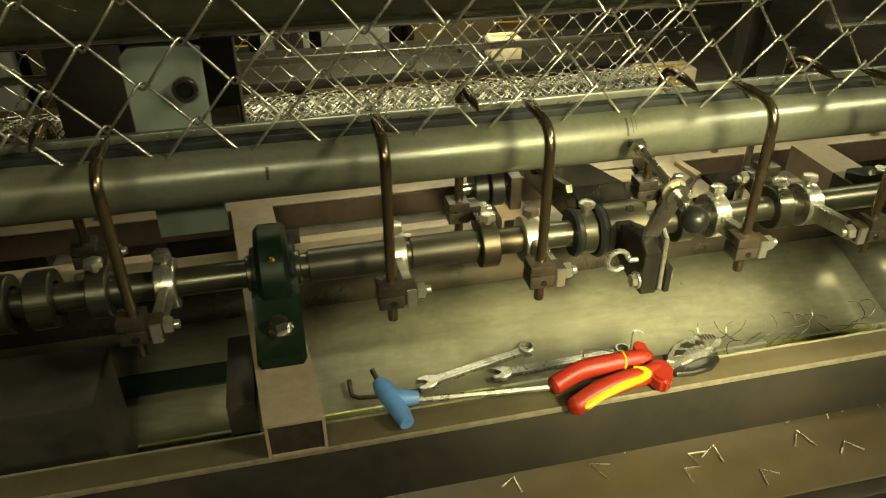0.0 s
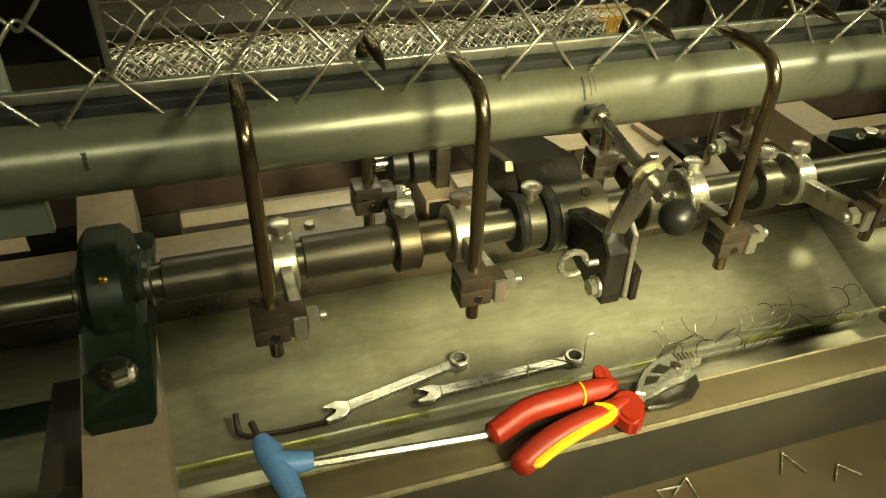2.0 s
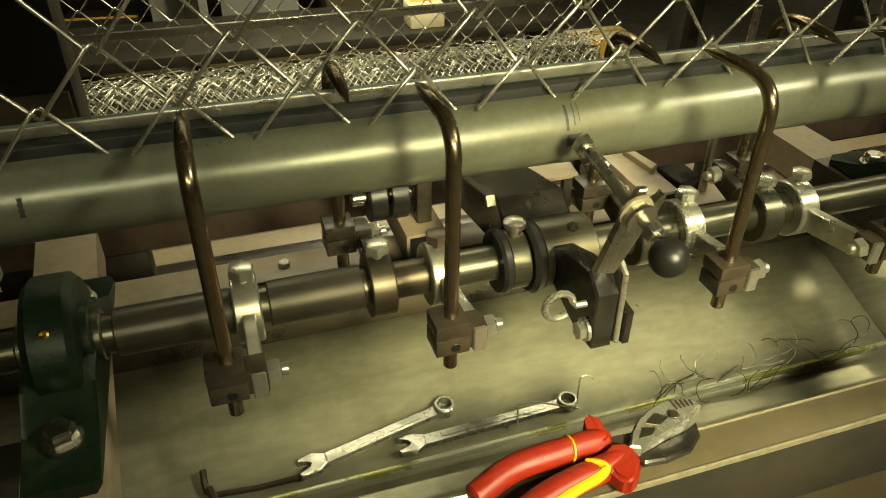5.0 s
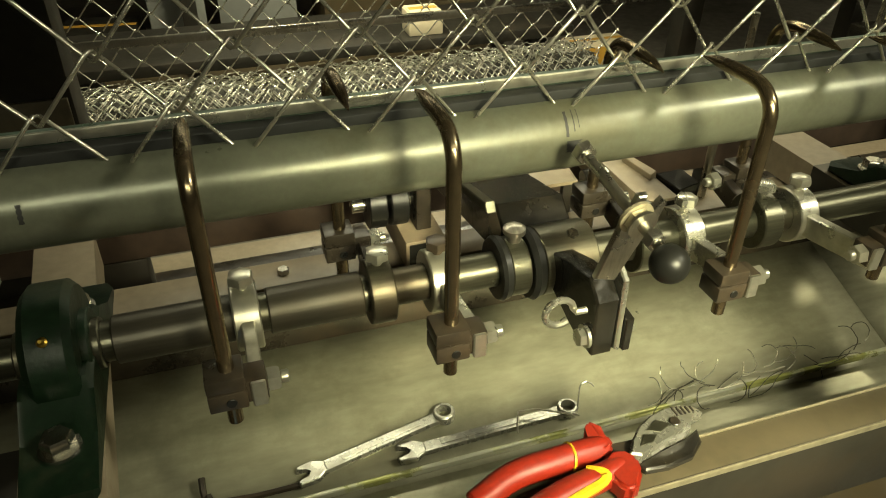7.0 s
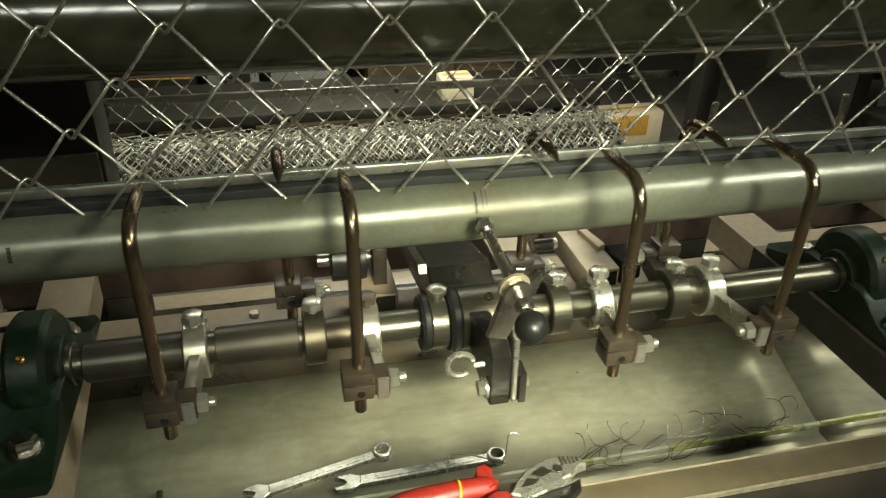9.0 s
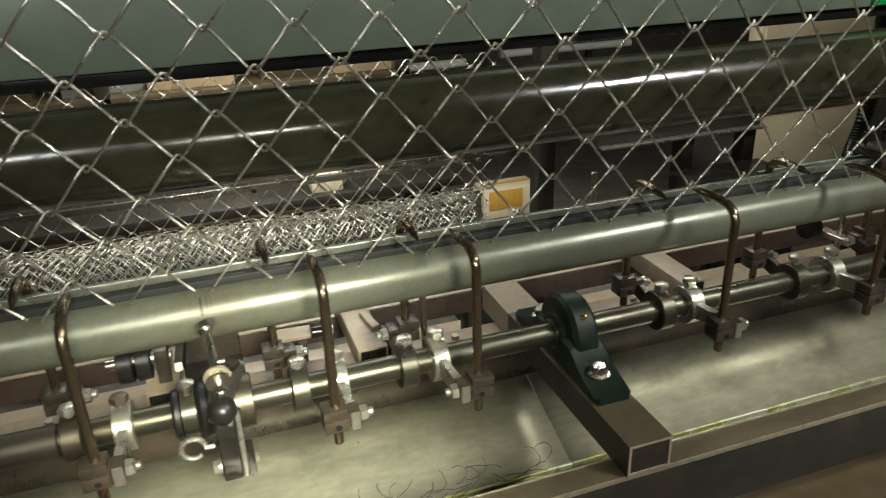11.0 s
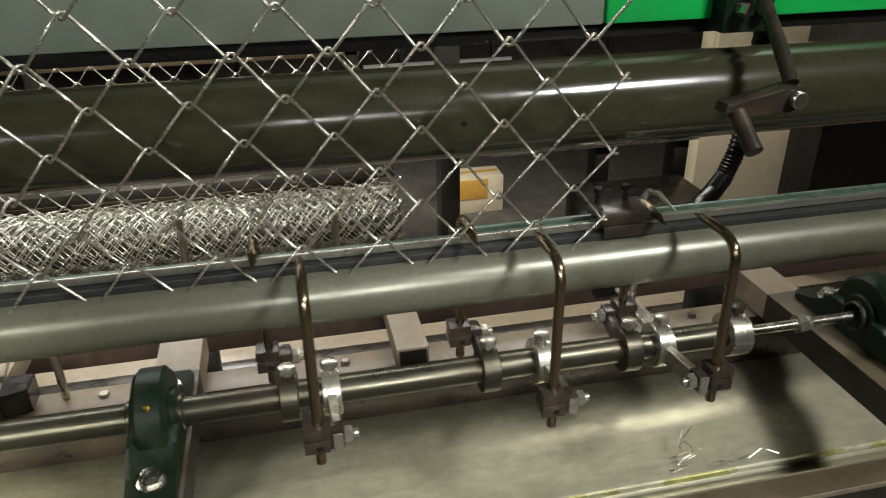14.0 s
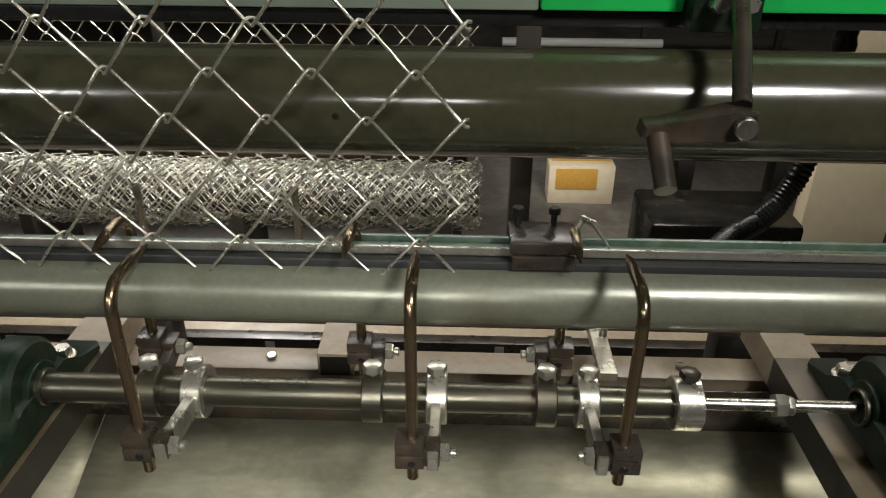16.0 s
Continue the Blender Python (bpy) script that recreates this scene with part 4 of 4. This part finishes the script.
part("lower_body", box(2.035, 2.50, 1.31, 1.37, 0.0, 0.66, 0.004), M_CREAM, cab)
part("upper_body", box(2.035, 2.50, 1.31, 1.37, 0.668, 1.45, 0.004), M_CREAM, cab)
part("door", box(2.045, 2.49, 1.302, 1.3095, 0.69, 1.43, 0.003), M_CREAM, cab)
part("handle", box(2.06, 2.072, 1.289, 1.3015, 1.0, 1.1, 0.003), M_BLACK, cab, "black handle")
# Block added to hide the lit floor and keep this space black.
wb = thing("dark_rear_block", "black block added in the dark space under the rear beam", "motor")
part("case", box(1.50, 1.80, 0.82, 1.00, 0.0, 0.645, 0.01), M_OILY, wb)
part("foot", box(1.52, 1.78, 0.80, 0.8195, 0.0, 0.55, 0.004), M_OILY, wb)
part("bolt", rod(0.805, 0.8195, 0.008, "y", (1.62, 0, 0.60), 12), M_ZINC, wb, "bright bolt")
part("rod_bright", rod(1.52, 1.58, 0.005, "x", (0, 0.812, 0.60), 10), M_ZINC, wb, "bright short rod")

# ---- lower board with wire offcuts ----
board = thing("lower_board", "oily brown board under the front rail", "board")
part("panel", box(-1.3, 2.6, -0.155, 0.05, 0.592, 0.6085, 0.003), M_BOARD, board)
part("edge_strip", box(-1.3, 2.6, -0.175, -0.1555, 0.55, 0.610, 0.002), M_DARK, board, "dark front edge")
for x in (-0.8, 0.3, 1.2, 2.2):
    part("bearer", box(x - 0.02, x + 0.02, -0.15, 0.05, 0.0, 0.5915, 0.002), M_DARK, board)
rng = random.Random(5)
for x, y in ((0.60, 0.03), (0.53, 0.0), (0.49, 0.06), (0.40, 0.01), (0.36, -0.03), (0.30, 0.04), (0.16, 0.07), (0.13, 0.02), (0.66, -0.02), (0.45, -0.05), (0.25, 0.0), (0.56, 0.08), (0.05, 0.05), (0.63, 0.06), (0.58, -0.03), (0.52, 0.05), (0.68, 0.03), (0.72, 0.05)):
    w = thing("wire_offcut", "short bright zigzag wire offcut on the board", "wire", "wire offcuts", at=(-0.08 + (x + 0.08) * 0.855, -0.58 + (y + 0.58) * 0.855, 0.6098))
    w.rotation_euler = (0, 0, rng.uniform(-0.9, 0.9))
    pts, n = [], rng.randint(2, 4)
    for i in range(n + 1):
        pts.append((i * 0.012 + rng.uniform(-0.003, 0.003), (0.010 if i % 2 else -0.010) + rng.uniform(-0.003, 0.003), 0.0003 * i))
    part("wire", sweep(pts, 0.0010, 6), M_WIRE, w)

# ---- hand tools ----
pliers = thing("cable_cutters", "red and yellow insulated cutting pliers on the rail", "pliers")
z = 0.7475


def smooth_run(pts, n=4):
    out = []
    for i in range(len(pts) - 1):
        p0, p1, p2, p3 = (Vector(pts[max(0, min(len(pts) - 1, i + k))]) for k in (-1, 0, 1, 2))
        for j in range(n):
            u = j / n
            out.append(0.5 * (2 * p1 + (p2 - p0) * u + (2 * p0 - 5 * p1 + 4 * p2 - p3) * u * u + (3 * p1 - p0 - 3 * p2 + p3) * u ** 3))
    return out + [Vector(pts[-1])]


ha = [(0.141, -0.079, z), (0.150, -0.076, z + 0.001), (0.177, -0.067, z + 0.004), (0.212, -0.0645, z + 0.004), (0.238, -0.062, z + 0.002), (0.250, -0.061, z)]
hb = [(0.150, -0.113, z + 0.001), (0.158, -0.108, z + 0.001), (0.180, -0.099, z + 0.003), (0.206, -0.0915, z + 0.003), (0.234, -0.0855, z + 0.001), (0.254, -0.081, z)]
for run, guard in ((ha, [(0.234, -0.069), (0.237, -0.055), (0.243, -0.045), (0.249, -0.038), (0.2525, -0.041), (0.251, -0.050), (0.2565, -0.054), (0.257, -0.066), (0.250, -0.071)]),
                   (hb, [(0.238, -0.078), (0.250, -0.070), (0.262, -0.072), (0.267, -0.080), (0.264, -0.093), (0.254, -0.105), (0.246, -0.106), (0.240, -0.097)])):
    fine = smooth_run(run)
    n = len(fine)
    widths = [0.55, 0.82] + [0.95 + 0.16 * math.sin(3.0 * i / n) for i in range(2, n)]
    bm = sweep(fine, 0.0092, 16, taper=widths)
    hd = part("handle", bm, M_RED, pliers, "red rubber grip")
    bm = plate(guard, "z", z - 0.0085, z + 0.0085, 0)
    bmesh.ops.bevel(bm, geom=list(bm.edges), offset=0.0032, segments=3, affect="EDGES")
    part("guard", bm, M_RED, hd, "flared red grip guard")
    if run is hb:
        low = smooth_run([(0.160, -0.1165, z + 0.004), (0.182, -0.1075, z + 0.006), (0.208, -0.0995, z + 0.007), (0.230, -0.0935, z + 0.0065), (0.236, -0.0895, z + 0.0085), (0.232, -0.0845, z + 0.0105), (0.226, -0.0800, z + 0.0095)])
        m = len(low)
        part("grip_inlay", sweep(low, 0.0042, 8, taper=[0.4] + [1.0] * (m - 11) + [1.1, 1.15, 1.0, 0.85, 0.7, 0.6, 0.5, 0.45, 0.4, 0.3]), M_GRIPYEL, hd, "yellow grip inlay")
    else:
        band = [(0.221 + 0.002 * math.sin(a), -0.0638 - 0.0102 * math.cos(a), z + 0.0035 + 0.0100 * math.sin(a)) for a in [radians(v) for v in range(-10, 171, 20)]]
        part("grip_inlay", sweep(band, 0.0012, 6), M_GRIPYEL, hd, "yellow grip inlay")
part("neck", plate([(0.250, -0.074), (0.255, -0.061), (0.276, -0.062), (0.282, -0.074), (0.266, -0.082)], "z", z - 0.006, z + 0.003, 0.001), M_BLACKED, pliers, "dark steel neck")
jaw = [(0.262, -0.078), (0.270, -0.067), (0.281, -0.057), (0.295, -0.050), (0.310, -0.0465), (0.323, -0.047), (0.333, -0.052), (0.336, -0.059), (0.328, -0.058), (0.322, -0.062), (0.319, -0.069),
       (0.310, -0.072), (0.296, -0.072), (0.282, -0.076), (0.270, -0.082)]
jw = part("jaw", plate(jaw, "z", z - 0.002, z + 0.009, 0.0016), M_CHROME, pliers, "bright steel jaw")
for pad in ([(0.272, -0.075), (0.280, -0.066), (0.290, -0.069), (0.283, -0.0745)], [(0.284, -0.063), (0.296, -0.056), (0.305, -0.063), (0.293, -0.068)]):
    part("jaw_pad", plate(pad, "z", z + 0.0091, z + 0.0099, 0.0003), M_SHAFT, jw, "dull cast panel")
part("pivot", rod(z + 0.0092, z + 0.0108, 0.0042, "z", (0.309, -0.062, 0), 18), M_BLACKED, jw, "dark pivot pin")
for i in range(5):
    x = 0.314 + i * 0.0035
    part("jaw_groove", box(x, x + 0.0014, -0.0575, -0.0485 - 0.0008 * i, z + 0.0092, z + 0.0098, 0), M_BLACKED, jw, "dark groove")
jaw2 = [(0.268, -0.080), (0.290, -0.076), (0.312, -0.073), (0.321, -0.070), (0.330, -0.064), (0.326, -0.076), (0.312, -0.086), (0.290, -0.089), (0.272, -0.087)]
part("jaw", plate(jaw2, "z", z - 0.009, z - 0.0022, 0.0015), M_OILY, pliers, "dark lower jaw")

tkey = thing("t_handle_key", "blue T-handle hex key lying on the rail", "hex key")
a, b = Vector((0.006, -0.066, 0.7475)), Vector((0.146, -0.074, 0.7425))
part("shank", sweep([a, a.lerp(b, 0.5), b], 0.0032, 6), M_CHROME, tkey, "bright hex steel shank")
hp = [Vector((-0.023, -0.036, 0.751)), Vector((-0.021, -0.041, 0.750)), Vector((-0.018, -0.048, 0.749)), Vector((-0.013, -0.065, 0.748)), Vector((-0.008, -0.082, 0.748)), Vector((-0.005, -0.094, 0.747))]
part("handle", sweep(hp, 0.0088, 14, taper=[0.75, 0.95, 1.15, 1.05, 1.0, 0.8]), M_BLUE, tkey, "blue plastic handle")
part("neck", sweep([Vector((-0.016, -0.058, 0.748)), Vector((0.0, -0.062, 0.748)), Vector((0.012, -0.063, 0.7475))], 0.0085, 12, taper=[1.2, 1, 0.75]), M_BLUE, tkey, "blue plastic neck")
part("hex_tip", sweep([(-0.0225, -0.037, 0.751), (-0.027, -0.022, 0.7545)], 0.003, 6), M_BLACKED, tkey, "short dark hex tip")


def pan_z(y):
    return 0.622 + (y - 0.068) * 0.364 if y > 0.068 else 0.612


def wrench(p_open, p_ring, w):
    """A combination spanner lying on the pan, from its jaw to its ring."""
    t_ = thing("combination_wrench", "chrome combination wrench lying in the pan", "wrench", "wrenches")
    a, b = Vector(p_open), Vector(p_ring)
    L = (b - a).length
    m = Matrix.Translation(a) @ Vector((1, 0, 0)).rotation_difference(b - a).to_matrix().to_4x4()
    bm = bmesh.new()
    out = [(0.010, -w * 0.62), (0.022, -w * 0.50), (L - 0.018, -w * 0.46), (L - 0.007, -w * 0.62), (L - 0.007, w * 0.62), (L - 0.018, w * 0.46), (0.022, w * 0.50), (0.010, w * 0.62)]
    plate(out, "z", 0, 0.0055, 0.0012, bm)
    plate([(0.030, -w * 0.22), (L - 0.026, -w * 0.20), (L - 0.026, w * 0.20), (0.030, w * 0.22)], "z", 0.0056, 0.0061, 0.0003, bm)
    part("shank", turned(bm, m), M_CHROME, t_)
    jaw = [(0.014, -w * 0.45), (0.004, -w * 0.95), (-0.012, -w * 0.85), (-0.014, -w * 0.45), (-0.002, -w * 0.42), (0.002, 0), (-0.002, w * 0.42), (-0.012, w * 0.62), (-0.009, w * 0.95), (0.004, w * 1.0), (0.015, w * 0.45)]
    part("open_jaw", turned(plate(jaw, "z", -0.0005, 0.0065, 0.001), m), M_CHROME, t_)
    part("ring_end", turned(ring(-0.001, 0.0095, w * 0.92, w * 0.62, "z", (L, 0, 0), 28), m), M_CHROME, t_)
    return t_


wrench((0.049, 0.079, pan_z(0.079) + 0.002), (0.183, 0.102, pan_z(0.102) + 0.002), 0.0115)
wrench((0.141, 0.076, pan_z(0.076) + 0.002), (0.304, 0.079, pan_z(0.079) + 0.002), 0.0115)
al = thing("hex_key", "small black hex key lying in the pan", "hex key")
part("key", sweep([(-0.044, 0.094, 0.642), (-0.044, 0.084, 0.637), (-0.043, 0.078, 0.632), (-0.036, 0.074, 0.630), (0.0, 0.072, 0.628), (0.04, 0.072, 0.628)], 0.003, 6), M_BLACKED, al)
hk = thing("bent_wire", "thin bent wire hook standing in the pan", "wire")
part("wire", sweep([(0.312, 0.074, 0.636), (0.314, 0.078, 0.645), (0.316, 0.082, 0.655), (0.318, 0.083, 0.659), (0.323, 0.083, 0.660), (0.328, 0.081, 0.658), (0.330, 0.079, 0.655)], 0.0008, 6), M_CHROME, hk)
hk = thing("bent_wire", "thin bent wire lying over a wrench in the pan", "wire")
part("wire", sweep([(0.245, 0.066, 0.632), (0.252, 0.084, 0.640), (0.27, 0.080, 0.642), (0.31, 0.066, 0.634)], 0.0010, 6), M_WIRE, hk)
rng = random.Random(21)
tangle = thing("wire_tangle", "small tangle of thin wire scraps in the gutter", "wire", kind="stuff")
bm = bmesh.new()
for i in range(30):
    x0, y0 = min(0.36 + rng.gammavariate(4.0, 0.035), 0.66), rng.uniform(0.056, 0.074)
    p = Vector((x0, y0, 0.630 + rng.uniform(0, 0.008)))
    heading, curl, pts = rng.uniform(-0.7, 0.7) + (math.pi if i % 2 else 0), rng.uniform(-0.4, 0.4), []
    for j in range(10):
        pts.append(p.copy())
        heading += curl + rng.uniform(-0.3, 0.3)
        p = p + Vector((math.cos(heading), 0.45 * math.sin(heading), 0.55 * math.sin(heading))) * 0.0060
        p.y = min(max(p.y, 0.050), 0.090)
        p.z = min(max(p.z, pan_z(p.y) + 0.0025), 0.652)
    sweep(pts, 0.0005, 5, bm=bm)
part("scraps", bm, M_SHAFT, tangle)
tangle2 = thing("wire_tangle", "small tangle of thin wire scraps in the gutter", "wire", kind="stuff")
bm = bmesh.new()
for i in range(9):
    p = Vector((rng.uniform(1.28, 1.40), rng.uniform(0.06, 0.09), 0.635))
    pts = []
    for j in range(5):
        pts.append(p.copy())
        p = p + Vector((rng.uniform(-0.02, 0.02), rng.uniform(-0.008, 0.008), rng.uniform(-0.01, 0.016)))
        p.z = max(p.z, pan_z(p.y) + 0.002)
    sweep(pts, 0.0008, 5, bm=bm)
part("scraps", bm, M_WIRE, tangle2)

# ---- unseen fixtures, added where the area lamps are ----
for x0, y0, z0 in ((2.15, -1.35, 2.79), (0.45, 1.18, 1.96), (-0.35, -1.45, 1.89), (1.75, 1.00, 1.90), (0.45, 1.60, 1.50)):
    lamp = thing("added_tube_lamp", "white fluorescent tube lamp added out of view", "lamp", "tube lamps")
    part("tray", box(x0 - 0.65, x0 + 0.65, y0 - 0.07, y0 + 0.07, z0 + 0.03, z0 + 0.07, 0.004), M_WHITE, lamp)
    part("tube", rod(x0 - 0.6, x0 + 0.6, 0.013, "x", (0, y0, z0 + 0.012), 16), M_TUBE, lamp, "glowing tube")
    for s in (-0.5, 0.5):
        part("hanger", rod(z0 + 0.07, 3.6, 0.003, "z", (x0 + s, y0, 0), 8), M_DARK, lamp)
# Made-up stands carry the two front spots, out of view.
for x, y, z in ((0.40, -0.96, 1.43), (1.00, -0.96, 1.43)):
    wl = thing("added_work_lamp", "small work lamp on a floor stand added out of view", "lamp", "work lamps", at=(x, y, 0))
    bm = lathe([(-0.10, 0.03), (-0.085, 0.045), (-0.02, 0.13), (-0.012, 0.135), (-0.012, 0.125)], "y", (0, 0, 0), 28)
    part("shade", turned(bm, Matrix.Translation((0, 0, z)) @ Matrix.Rotation(radians(-33), 4, "X")), M_DARK, wl)
    part("stem", rod(0.02, z - 0.05, 0.009, "z", (0, -0.09, 0), 12), M_DARK, wl)
    part("base", lathe([(0.0, 0.14), (0.015, 0.14), (0.022, 0.02)], "z", (0, -0.09, 0), 28), M_DARK, wl)


# ---- what moves: the mesh steps up one wire at a time, the hooks dip as it does ----
def motions():
    steps = ((0.92, 1.08, -1), (7.46, 7.64, 1), (14.10, 14.30, -1))
    def at(x, s):
        a = radians(LEAN_BACK)
        return pose(x, MESH_Y - s * math.sin(a), NODE_Z + s * math.cos(a), LEAN_BACK)
    x, s = P / 2, -3 * HH
    rows = [(0.0, at(x, s))]
    for t0, t1, way in steps:
        rows.append((t0, at(x, s)))
        x, s = x + way * P / 2, s + HH
        rows.append((t1, at(x, s)))
    rows.append((16.0, at(x, s)))
    walk(netting, rows)
    turns = [(0.0, 0.0)]
    for t0, t1, way in steps:
        turns += [(t0 - 0.04, 0.0), (t0 + 0.06, 4.0), (t1 - 0.04, 3.0), (t1 + 0.08, 0.0)]
    turns.append((16.0, 0.0))
    walk(shaft, [(t, pose(0, SY, SZ, a)) for t, a in turns])
    # a fresh wire runs in along the slot after each step
    for k, ob in new_wires:
        step = {-3: 0, -4: 1, -5: 2}[k]
        t1 = steps[step][1]
        zk = k * HH
        walk(ob, [(0.0, pose(-2.3, 0, zk)), (t1 - 0.02, pose(-2.3, 0, zk)), (t1 + 0.5, pose(0, 0, zk)), (16.0, pose(0, 0, zk))])


motions()
